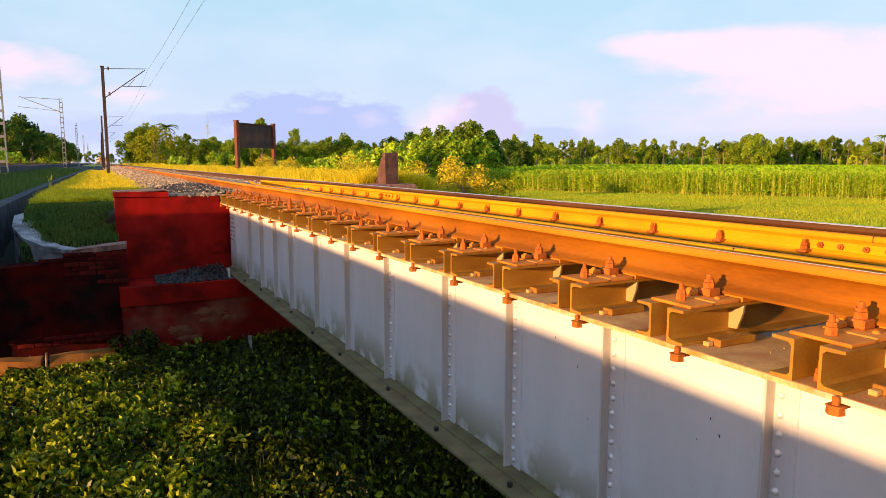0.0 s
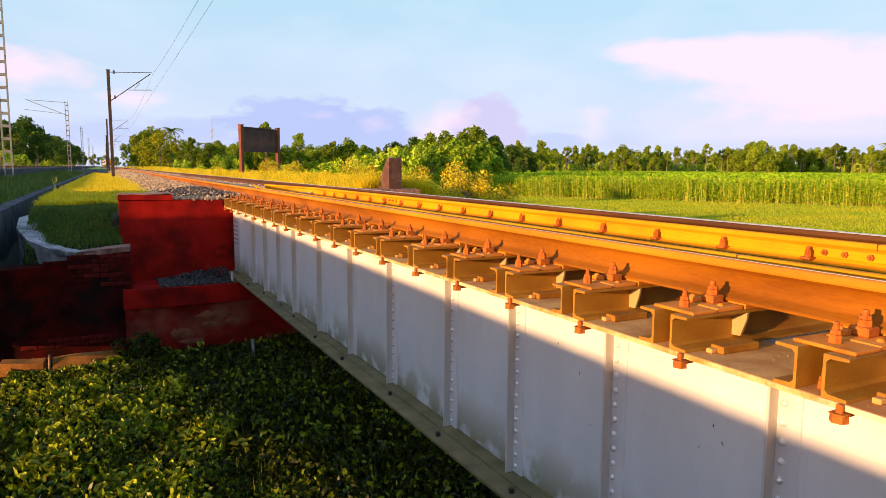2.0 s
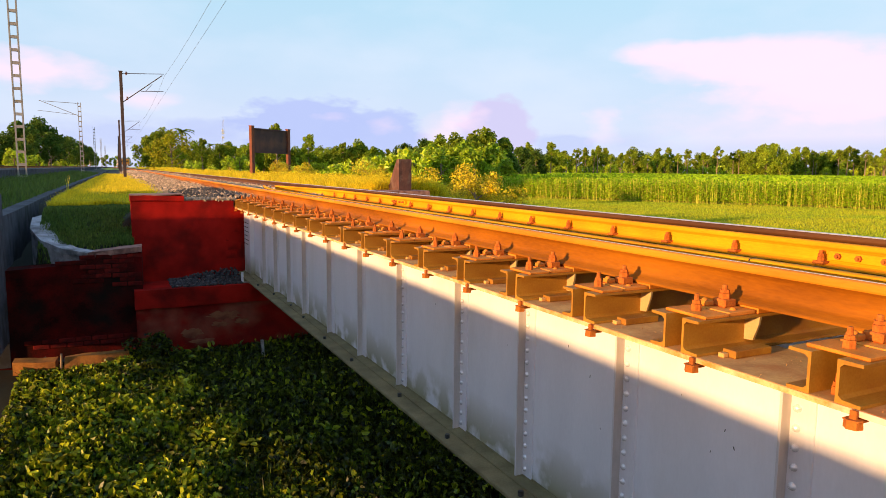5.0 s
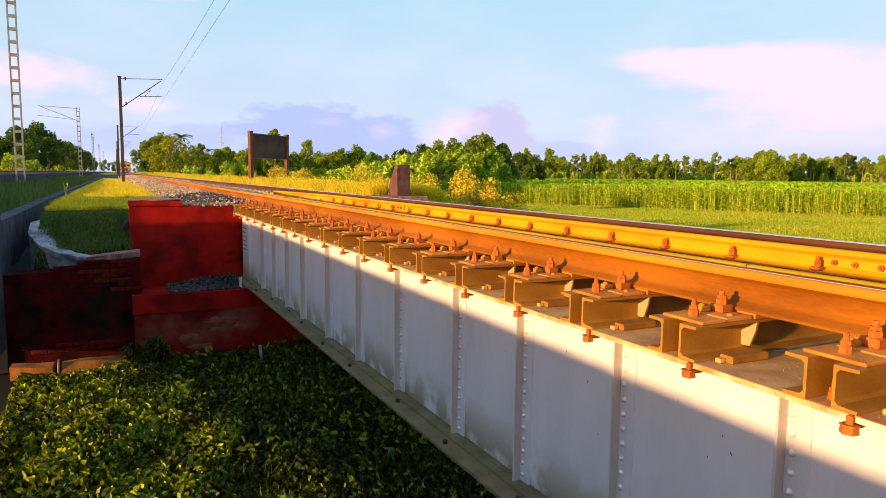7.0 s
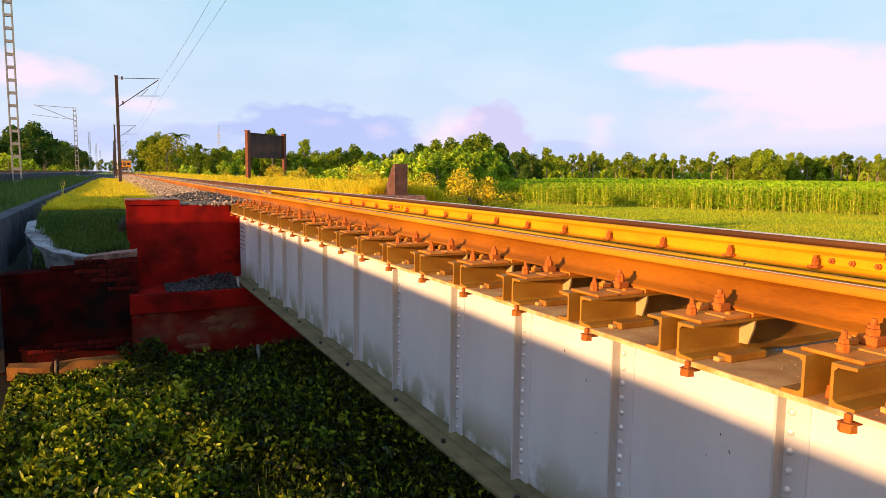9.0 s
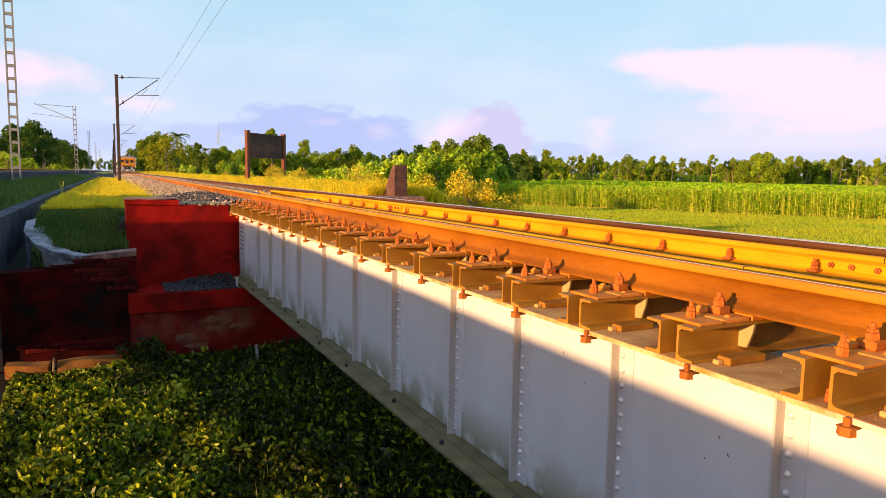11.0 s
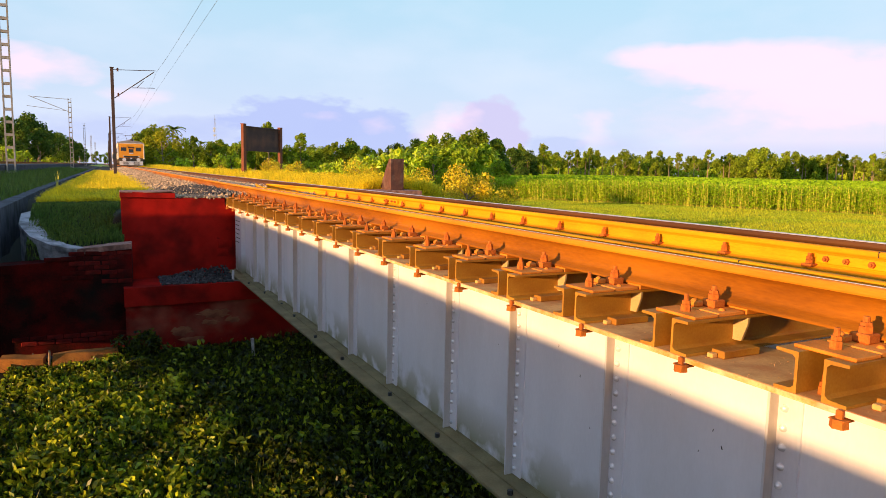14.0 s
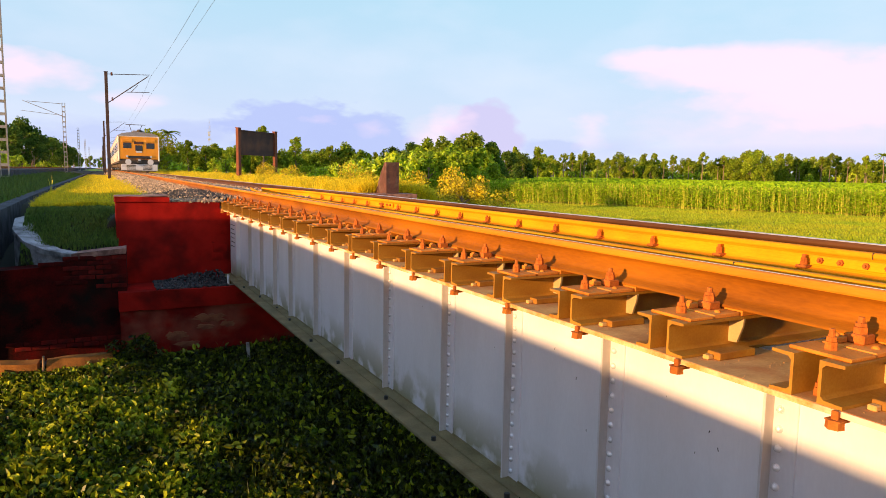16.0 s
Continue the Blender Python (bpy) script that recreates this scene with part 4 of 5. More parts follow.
MAST_Y = [51.5, 105, 160, 220, 290]
for i, yy in enumerate(MAST_Y):
    tube_mast(0.46, yy, 6.8, 2.72)
lattice_mast(-4.45, 41.0, 10.6, -3.0, 0.36)
for yy in (100, 160, 225, 300):
    lattice_mast(-4.1, yy, 8.6, -4.0 if yy == 100 else 0)
for yy in (160, 250):
    lattice_mast(-12.3, yy, 8.6, 0)


def wire(name, pts, r, label):
    bm = bmesh.new()
    for a, b in zip(pts, pts[1:]):
        rod(a, b, r, 5, bm)
    ob = part(name, bm, WIRE)
    return tagged(ob, label, "cable", "overhead wires")


def span(x, z, sag, y0, y1):
    return [(x, lerp(y0, y1, i / 14), z - sag * (1 - (2 * i / 14 - 1) ** 2)) for i in range(15)]


STOPS = [-4.0] + MAST_Y
contact, catenary = [], []
for a, b in zip(STOPS, STOPS[1:]):
    contact += span(XC - 0.05, 5.62, 0.03, a, b)[:-1]
    catenary += span(XC - 0.08, 6.75, 0.45, a, b)[:-1]
wire("contact_wire", contact, 0.005, "thin dark contact wire over the track")
wire("catenary_wire", catenary, 0.006, "thin dark sagging catenary wire over the track")


# ---------------------------------------------------------------- board, pillar
def notice_board():
    a, b = Vector((6.58, 37.4, 0)), Vector((9.05, 39.7, 0))
    d = (b - a).normalized()
    w = (b - a).length
    n = tagged(empty("notice_board", Matrix.Translation((a.x, a.y, ground_z(a.x, a.y))) @ pose(0, 0, 0, 0, 0, math.degrees(math.atan2(d.y, d.x)))),
               "rusted steel board on two posts, back turned", "sign board")
    z = -ground_z(a.x, a.y)
    for x in (0, w):
        part("post", box(x - 0.12, x + 0.12, -0.09, 0.09, -0.3, z + 2.62, 0.015), BOARD_POST, n)
        part("post_cap", box(x - 0.13, x + 0.13, -0.1, 0.1, z + 2.62, z + 2.66), BOARD_POST, n)
    part("panel", box(0.12, w - 0.12, 0.02, 0.06, z + 1.22, z + 2.56), BOARD, n, "dark rust-brown sheet panel")
    for zz in (1.25, 2.52):
        part("rail", box(0.12, w - 0.12, -0.03, 0.02, z + zz - 0.03, z + zz + 0.03), BOARD, n)


def end_pillar():
    p = tagged(empty("end_pillar", pose(6.53, 15.75, -0.13)), "dark weathered pillar with a sloping rear flank on a pale slab", "pillar")
    bm = bmesh.new()
    prism([(0, 0), (0, 0.78), (0.12, 0.78), (0.22, 0.70), (0.78, 0.0)], -0.17, 0.17, bm, "x")
    bmesh.ops.subdivide_edges(bm, edges=bm.edges[:], cuts=3, use_grid_fill=True)
    for v in bm.verts:
        v.co += Vector([0.014 * noise.noise(v.co * 5 + Vector((5 * k, 1, 0))) for k in range(3)])
    part("shaft", bm, MARKER, p)
    part("base_slab", rough_box(-0.95, 0.55, -0.3, 1.0, -0.13, -0.005, 0.2), COPING, p, "pale pinkish slab")
    part("plinth", rough_box(-0.88, 0.48, -0.25, 0.95, -0.9, -0.13, 0.3), CONCRETE, p)


notice_board()
end_pillar()


# ---------------------------------------------------------------- plants
def leaf_quads(centres, size, r, flat=0.0, slim=0.55, rounded=False):
    """One pointed leaf, folded along its rib, at each centre."""
    V, F = [], []
    for c in centres:
        s = size * r.uniform(0.6, 1.35)
        d = Vector((r.gauss(0, 1), r.gauss(0, 1), r.gauss(0, 1) * (1 - flat)))
        d.normalize()
        up = Vector((r.gauss(0, 0.6), r.gauss(0, 0.6), 0.4 + flat)).normalized()
        side = d.cross(up)
        if side.length < 0.05:
            continue
        side.normalize()
        rise = side.cross(d) * (0.18 * s)
        w = side * (s * slim / 2)
        o = len(V)
        c = Vector(c)
        if rounded:
            V += [tuple(c - d * s / 2), tuple(c - d * s * 0.22 + w * 0.9 + rise), tuple(c + d * s * 0.2 + w * 0.85 + rise * 0.8), tuple(c + d * s / 2 - rise * 0.5), tuple(c + d * s * 0.2 - w * 0.85 + rise * 0.8),
                  tuple(c - d * s * 0.22 - w * 0.9 + rise)]
            F += [(o, o + 1, o + 2, o + 3), (o, o + 3, o + 4, o + 5)]
        else:
            V += [tuple(c - d * s / 2), tuple(c + w + rise), tuple(c + d * s / 2), tuple(c - w + rise)]
            F += [(o, o + 1, o + 2), (o, o + 2, o + 3)]
    return V, F


def limb_mesh(paths, name="trunk"):
    bm = bmesh.new()
    for pts, r0, r1 in paths:
        n = len(pts) - 1
        for i in range(n):
            rod(pts[i], pts[i + 1], lerp(r0, r1, i / n), 7, bm, lerp(r0, r1, (i + 1) / n))
    return mesh_of(name, bm, BARK)


def tree_meshes(h, spread, seed, leaves, size, kind="round", material=None):
    """Trunk with limbs, and a crown of leaves gathered in clumps with gaps between."""
    r = random.Random(seed)
    top = Vector((r.uniform(-0.4, 0.4), r.uniform(-0.4, 0.4), h * 0.72))
    paths = [([(0, 0, -0.3), (top.x * 0.3, top.y * 0.3, h * 0.3), tuple(top)], h * 0.022 + 0.06, 0.05)]
    clumps = []
    n = {"round": 15, "tall": 12, "bush": 12, "umbrella": 8}[kind]
    for i in range(n):
        a = 2.4 * i + r.uniform(-0.5, 0.5)
        f = (i + 0.5) / n
        if kind == "tall":
            z, rad = h * lerp(0.35, 0.95, f), spread * lerp(0.8, 0.25, f) * r.uniform(0.5, 1.1)
        elif kind == "umbrella":
            z, rad = h * lerp(0.66, 0.95, f), spread * lerp(1.0, 0.35, f) * r.uniform(0.3, 1.1)
        elif kind == "bush":
            z, rad = h * lerp(0.1, 0.85, f), spread * math.sqrt(1 - (f * 0.95) ** 2) * r.uniform(0.4, 1.05)
        else:
            z, rad = h * lerp(0.2, 0.92, f), spread * math.sqrt(max(0.05, 1 - (2 * f - 0.8) ** 2)) * r.uniform(0.45, 1.05)
        c = Vector((math.cos(a) * rad, math.sin(a) * rad, z))
        clumps.append((c, spread * r.uniform(0.24, 0.42)))
        base = Vector((top.x * 0.4, top.y * 0.4, max(0.1, z - rad * 0.7)))
        paths.append(([tuple(base), tuple(base.lerp(c, 0.5) + Vector((0, 0, 0.1 * h * 0.1))), tuple(c)], 0.02 + h * 0.006, 0.015))
    cs = []
    for i in range(leaves):
        c, rad = r.choice(clumps)
        d = Vector((r.gauss(0, 1), r.gauss(0, 1), r.gauss(0, 1)))
        d.normalize()
        cs.append(c + d * rad * r.random() ** 0.45 * Vector((1, 1, 0.75)).length / 1.6)
    V, F = leaf_quads(cs, size, r)
    return limb_mesh(paths), raw("crown", V, F, material or LEAF)


def palm_meshes(h, seed):
    r = random.Random(seed)
    paths = [([(0, 0, -0.3), (0.2, 0.1, h * 0.5), (0.1, 0.3, h)], 0.16, 0.11)]
    V, F = [], []
    for k in range(16):
        a, droop = k * 2.4, r.uniform(0.2, 1.2)
        prev = Vector((0.1, 0.3, h))
        d = Vector((math.cos(a), math.sin(a), 1.0 - droop))
        for s in range(6):
            nxt = prev + d * (0.32 + 0.05 * h * 0.3)
            side = d.cross(Vector((0, 0, 1))).normalized() * (0.42 * (1 - s / 7))
            o = len(V)
            V += [tuple(prev - side), tuple(prev + Vector((0, 0, 0.12))), tuple(prev + side), tuple(nxt - side * 0.85), tuple(nxt + Vector((0, 0, 0.12))), tuple(nxt + side * 0.85)]
            F += [(o, o + 1, o + 4, o + 3), (o + 1, o + 2, o + 5, o + 4)]
            d = (d + Vector((0, 0, -0.22))).normalized()
            prev = nxt
    return limb_mesh(paths), raw("crown", V, F, LEAF)


def plant_tree(meshes, x, y, scale, label, category="tree", group="", name="tree", turn=None, sink=0.0):
    z = ground_z(x, y) - sink
    t = tagged(empty(name, pose(x, y, z, 0, 0, rng.uniform(0, 360) if turn is None else turn) @ Matrix.Diagonal((scale, scale, scale, 1))), label, category, group)
    part("trunk", meshes[0], None, t)
    part("crown", meshes[1], None, t)
    return t


def spot(az, dist):
    return dist * math.sin(radians(az)), dist * math.cos(radians(az))


ROUND = [tree_meshes(10, 3.9, s, 2900, 0.62) for s in (11, 12, 13, 14)]
DENSE = [tree_meshes(10, 3.9, s, 3200, 0.58, "round", LEAF_SHADE) for s in (15, 16, 17, 18)]
TALL = [tree_meshes(12, 2.6, s, 1800, 0.6, "tall") for s in (21, 22)]
PALM = [palm_meshes(10, s) for s in (31, 32)]
SUNNY = [tree_meshes(7, 3.6, 41, 2200, 0.45, "round", LEAF_S)]
BROAD = [tree_meshes(5, 2.3, s, 1100, 0.55, "bush", LEAF_B) for s in (51, 52, 53)]
BUSH_Y = [tree_meshes(2.4, 1.5, s, 4600, 0.10, "bush", LEAF_Y) for s in (61, 62)]

MIDDLE = [tree_meshes(5, 2.3, s, 1500, 0.42, "bush", LEAF_M) for s in (54, 55, 56)]

# the far tree belt, from the track round to the right
az = 5.6
while az < 66:
    d = 330 + 40 * math.sin(az * 0.7) + rng.uniform(-25, 25)
    if az < 20:
        d = 215 + 60 * rng.random()
    x, y = spot(az, d)
    k = rng.random()
    low_part = 0.82 if 42 < az < 50 else 1.0
    if k < 0.62:
        plant_tree(rng.choice(ROUND), x, y, rng.uniform(0.95, 1.4) * low_part, "dark green broad-crowned tree in the far belt", group="far tree belt")
    elif k < 0.86:
        plant_tree(rng.choice(TALL), x, y, rng.uniform(0.85, 1.25) * low_part, "slim tall tree in the far belt", group="far tree belt")
    else:
        plant_tree(rng.choice(PALM), x, y, rng.uniform(0.9, 1.25), "palm standing in the far tree belt", "palm", "far tree belt", "palm_tree")
    az += rng.uniform(0.32, 0.72) if az > 20 else rng.uniform(0.5, 0.9)

UMBRELLA = [tree_meshes(13, 2.6, s, 750, 0.6, "umbrella") for s in (81, 82, 83)]
for i in range(34):
    azd = 32.5 + i * 0.9 + rng.uniform(-0.4, 0.4)
    plant_tree(rng.choice(UMBRELLA), *spot(azd, 312 + rng.uniform(-18, 25)), rng.uniform(0.78, 1.1), "tall slender tree with bare trunk and small crown", group="slender trees")

# the second row behind it closes the gaps
az = 4.5
while az < 68:
    x, y = spot(az, (400 if az > 20 else 300) + rng.uniform(-20, 30))
    plant_tree(rng.choice(ROUND), x, y, rng.uniform(1.0, 1.3), "hazy green tree behind the far belt", group="rear tree belt")
    az += rng.uniform(0.8, 1.3)

plant_tree(TALL[0], *spot(11.9, 205), 1.32, "tree rising behind the board", group="far tree belt")

# low growth that closes the belt's foot
az = 5
while az < 68:
    x, y = spot(az, (345 if az > 20 else 240) + rng.uniform(-15, 15))
    plant_tree(rng.choice(BROAD), x, y, rng.uniform(0.9, 1.4), "low green scrub at the foot of the far trees", "bush", "belt scrub", "bush")
    az += rng.uniform(0.5, 0.8)

az = -7.5
while az < 6:
    plant_tree(rng.choice(ROUND), *spot(az, 560 + rng.uniform(-30, 30)), rng.uniform(0.7, 1.0), "hazy tree at the end of the line", group="trees at the line end")
    az += 0.75

# trees beside the lines
for x, y, s, k in ((-16.5, 150, 1.0, 0), (-14.0, 158, 1.02, 1), (-19, 152, 0.85, 2), (-17.8, 165, 0.95, 3), (-14.5, 185, 1.0, 3), (-13.5, 205, 0.9, 0), (-13, 235, 0.95, 1), (-13.5, 265, 1.0, 2),
                   (-13, 300, 1.0, 3), (-13, 340, 1.0, 1), (-12.5, 390, 1.1, 0), (-23, 150, 0.8, 1), (-27, 155, 0.8, 0)):
    plant_tree(DENSE[k], x, y, s, "dense tree beside the second line, its shaded side put into the dark green", group="trees by the second line")
for x, y, s, k in ((9.3, 172, 1.05, 0), (8.6, 186, 1.0, 2), (12.5, 165, 0.72, 3), (10.5, 210, 1.0, 1), (9.5, 250, 1.0, 2), (14.5, 190, 0.72, 0)):
    plant_tree(ROUND[k], x, y, s, "leafy green tree beside the track", group="trees by the track")
plant_tree(SUNNY[0], 9.2, 134, 1.15, "yellow-green sunlit tree beside the track", group="trees by the track")
plant_tree(PALM[0], 13.6, 168, 1.05, "feathery palm above the trackside trees", "palm", "trees by the track", "palm_tree")
plant_tree(BROAD[0], 11.0, 118, 0.75, "bright green bush beside the track", "bush", "trackside bushes", "bush")
plant_tree(BROAD[1], 13.5, 112, 0.6, "bright green bush beside the track", "bush", "trackside bushes", "bush")

for i in range(26):
    plant_tree(BROAD[i % 3], rng.uniform(-17, -12.2), 118 + i * 8.5, rng.uniform(0.45, 0.8), "dark scrub under the trees by the second line", "bush", "second line scrub", "bush")

# broad-leaved young trees behind the board and the pillar
for azd, d, s in ((14.2, 62, 0.62), (12.6, 66, 0.66), (19.8, 66, 0.80), (20.9, 60, 0.86), (22.2, 64, 0.98), (23.4, 58, 0.92), (24.6, 66, 1.05), (25.8, 60, 0.95), (26.9, 70, 1.15), (28.2, 66, 1.05),
                  (29.3, 74, 1.22), (30.2, 80, 1.15), (18.4, 76, 0.78), (16.8, 80, 0.7), (27.6, 84, 1.35), (25.2, 90, 1.3)):
    x, y = spot(azd, d)
    plant_tree(rng.choice(BROAD if azd < 24 else MIDDLE), x, y, s * 0.97, "bright green broad-leaved young tree" if azd < 24 else "mid-green leafy young tree in the thicket", "tree", "broad-leaved thicket", "young_tree")

for azd, d, s in ((24.2, 118, 0.9), (25.6, 124, 1.0), (27.0, 116, 0.98), (28.3, 122, 1.08), (29.6, 118, 1.1), (30.8, 126, 1.0), (32.2, 150, 0.9), (22.6, 125, 0.85), (33.5, 160, 0.85)):
    plant_tree(rng.choice(DENSE if azd > 30.5 or azd < 25 else ROUND), *spot(azd, d), s * 0.88, "dark green tree behind the thicket", group="trees behind the thicket")

# yellow bushes by the pillar and along the bank
for x, y, s, k in ((11.6, 21.3, 1.0, 0), (10.9, 20.8, 0.70, 1), (12.6, 21.8, 0.72, 1), (10.6, 24.2, 0.98, 1), (9.2, 25.5, 0.78, 0), (12.15, 22.0, 1.12, 1)):
    plant_tree(BUSH_Y[k], x, y, s, "yellow-green bush with thin twigs", "bush", "yellow bushes", "bush")
for i in range(16):
    y = rng.uniform(28, 75)
    plant_tree(BUSH_Y[i % 2], 7.2 + rng.uniform(0, 3) + y * 0.02, y, rng.uniform(0.35, 0.62), "low yellow-green bush on the bank", "bush", "bank bushes", "bush")


def blades(name, places, height, width, material, label, seed, lean=0.45, category="grass"):
    """Single bent blades standing at the places, in one mesh."""
    r = random.Random(seed)
    V, F = [], []
    for x, y, z in places:
        h, w, a = height * r.uniform(0.5, 1.3), width * r.uniform(0.6, 1.3), r.uniform(0, math.tau)
        dx, dy = math.cos(a) * w / 2, math.sin(a) * w / 2
        b = r.uniform(0, math.tau)
        lx, ly = math.cos(b) * h * lean * r.random(), math.sin(b) * h * lean * r.random()
        o = len(V)
        V += [(x - dx, y - dy, z - 0.02), (x + dx, y + dy, z - 0.02), (x - dx * 0.8 + lx * 0.35, y - dy * 0.8 + ly * 0.35, z + h * 0.6), (x + dx * 0.8 + lx * 0.35, y + dy * 0.8 + ly * 0.35, z + h * 0.6), (x + lx, y + ly, z + h)]
        F += [(o, o + 1, o + 3, o + 2), (o + 2, o + 3, o + 4)]
    return thing(name, raw(name, V, F, material), label, category, kind="stuff")


def on_ground(n, x0, x1, y0, y1, power=1.0, keep=None):
    out = []
    while len(out) < n:
        x, y = rng.uniform(x0, x1), y0 + (y1 - y0) * rng.random() ** power
        if keep is None or keep(x, y):
            out.append((x, y, ground_z(x, y)))
    return out


# ---------------------------------------------------------------- crop field
EDGE_A, EDGE_B = Vector((29.0, 62.0)), Vector((62.0, 8.0))


def crop_depth(x, y):
    d = (EDGE_B - EDGE_A).normalized()
    n = Vector((-d.y, d.x))
    return (Vector((x, y)) - EDGE_A).dot(n)


def tufts(places, rise):
    """Lifts the places by soft clumps, so that grass stands in uneven tufts."""
    return [(x, y, z + rise * max(0.0, noise.noise((x * 2.1, y * 1.3, 11)) + 0.25 * noise.noise((x * 7, y * 6, 3)))) for x, y, z in places]


# bank between the kerb and the ballast: dark turf in front, yellow grass further on
blades("bank_turf", tufts(on_ground(42000, -1.25, 0.32, 12.6, 22, 1.3), 0.06), 0.06, 0.018, TURF, "short dense green turf on the bank", 1)
blades("bank_grass", tufts(on_ground(60000, -1.35, 1.2, 15.0, 75, 1.9), 0.10), 0.12, 0.016, STRAW, "yellow-green grass on the bank top", 2, 0.55)
blades("side_grass", on_ground(20000, -4.7, -1.98, 13.5, 80, 1.6), 0.12, 0.018, TURF, "green grass beside the second line", 3)
blades("kerb_grass", on_ground(7000, -1.50, -1.15, 18.0, 60, 1.5), 0.17, 0.014, STRAW, "longer unkempt grass leaning over the kerb", 31, 0.8)
blades("second_line_grass", on_ground(9000, -4.9, -1.9, 18, 90, 1.6), 0.26, 0.02, TURF, "rank tufts of green grass beside the second line", 32, 0.7)
# tall yellow grass to the right of the track
blades("distant_yellow_grass", on_ground(26000, 5.8, 17.0, 95, 240, 1.3, lambda x, y: x < 9.0 + 0.05 * (y - 95)), 0.7, 0.06, STRAW, "yellow grass along the far bank", 33, 0.6)
blades("tall_yellow_grass", on_ground(150000, 5.9, 11.0, 16.5, 110, 2.2, lambda x, y: x < 8.0 + 0.09 * (y - 16)), 0.5, 0.012, STRAW, "tall sunlit yellow grass along the bank", 4, 0.7)
r9 = random.Random(9)
fl = on_ground(60000, 6.3, 11.0, 16.8, 90, 2.2, lambda x, y: x < 8.2 + 0.09 * (y - 16))
V, F = leaf_quads([(x, y, z + r9.uniform(0.15, 0.62) + 0.16 * noise.noise((x, y * 0.7, 4))) for x, y, z in fl], 0.075, r9, 0.1, 0.5)
thing("yellow_weeds", raw("yellow_weeds", V, F, STRAW), "feathery yellow weeds among the bank grass", "weeds", kind="stuff")
# pasture between the line and the crop
pasture = []
while len(pasture) < 120000:
    a, d = rng.uniform(24, 66), 22 + 62 * rng.random() ** 0.8
    x, y = spot(a, d)
    if crop_depth(x, y) < 1.0 and x > 11:
        pasture.append((x, y, ground_z(x, y)))
blades("pasture_grass", pasture, 0.11, 0.045, PASTURE, "short sunlit yellow-green pasture grass", 5, 0.6)
# ditch weeds: broad leaves over thin grass
r8 = random.Random(8)
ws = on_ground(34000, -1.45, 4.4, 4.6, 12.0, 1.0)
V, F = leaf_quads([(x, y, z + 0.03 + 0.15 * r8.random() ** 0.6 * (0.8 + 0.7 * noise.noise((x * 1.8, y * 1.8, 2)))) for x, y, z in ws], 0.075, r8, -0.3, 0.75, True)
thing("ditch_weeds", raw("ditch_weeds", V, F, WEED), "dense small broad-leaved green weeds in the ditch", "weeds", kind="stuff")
# brighter leaves crowd where the sun patch falls, sparse beyond its edge
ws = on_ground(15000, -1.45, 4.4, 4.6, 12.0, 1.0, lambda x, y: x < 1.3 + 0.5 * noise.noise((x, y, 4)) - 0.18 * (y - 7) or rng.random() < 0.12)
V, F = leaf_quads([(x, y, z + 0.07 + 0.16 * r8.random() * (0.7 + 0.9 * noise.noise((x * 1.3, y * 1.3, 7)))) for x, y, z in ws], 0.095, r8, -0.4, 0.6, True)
thing("tall_weeds", raw("tall_weeds", V, F, SUN_WEED), "taller glossy broad-leaved weeds, coloured bright for the sun patch on the ditch growth", "weeds", kind="stuff")
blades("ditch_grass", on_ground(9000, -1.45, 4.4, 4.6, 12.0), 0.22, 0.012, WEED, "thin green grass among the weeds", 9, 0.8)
blades("pale_reeds", [(-1.62 + rng.gauss(0, 0.05), 27.5 + rng.gauss(0, 0.08), ground_z(-1.62, 27.5)) for i in range(7)], 0.55, 0.02, STALK, "a few pale dry stalks by the kerb", 19, 0.3)
peg = tagged(empty("marker_peg", pose(2.1, 11.35, -2.84, 2, -3, 0)), "short pale wooden peg in the ditch", "peg")
part("shaft", box(-0.025, 0.025, -0.02, 0.02, -0.1, 0.34, 0.004), WHITEWASH, peg)
# a leafy shrub growing at the wall foot
plant_tree([limb_mesh([([(0, 0, 0), (0.02, 0, 0.2), (0.05, 0.02, 0.4)], 0.01, 0.004)]), tree_meshes(0.55, 0.42, 71, 900, 0.075, "bush", WEED)[1]], 0.42, 11.7, 1.0,
           "small leafy green shrub at the wall foot", "shrub", name="shrub")


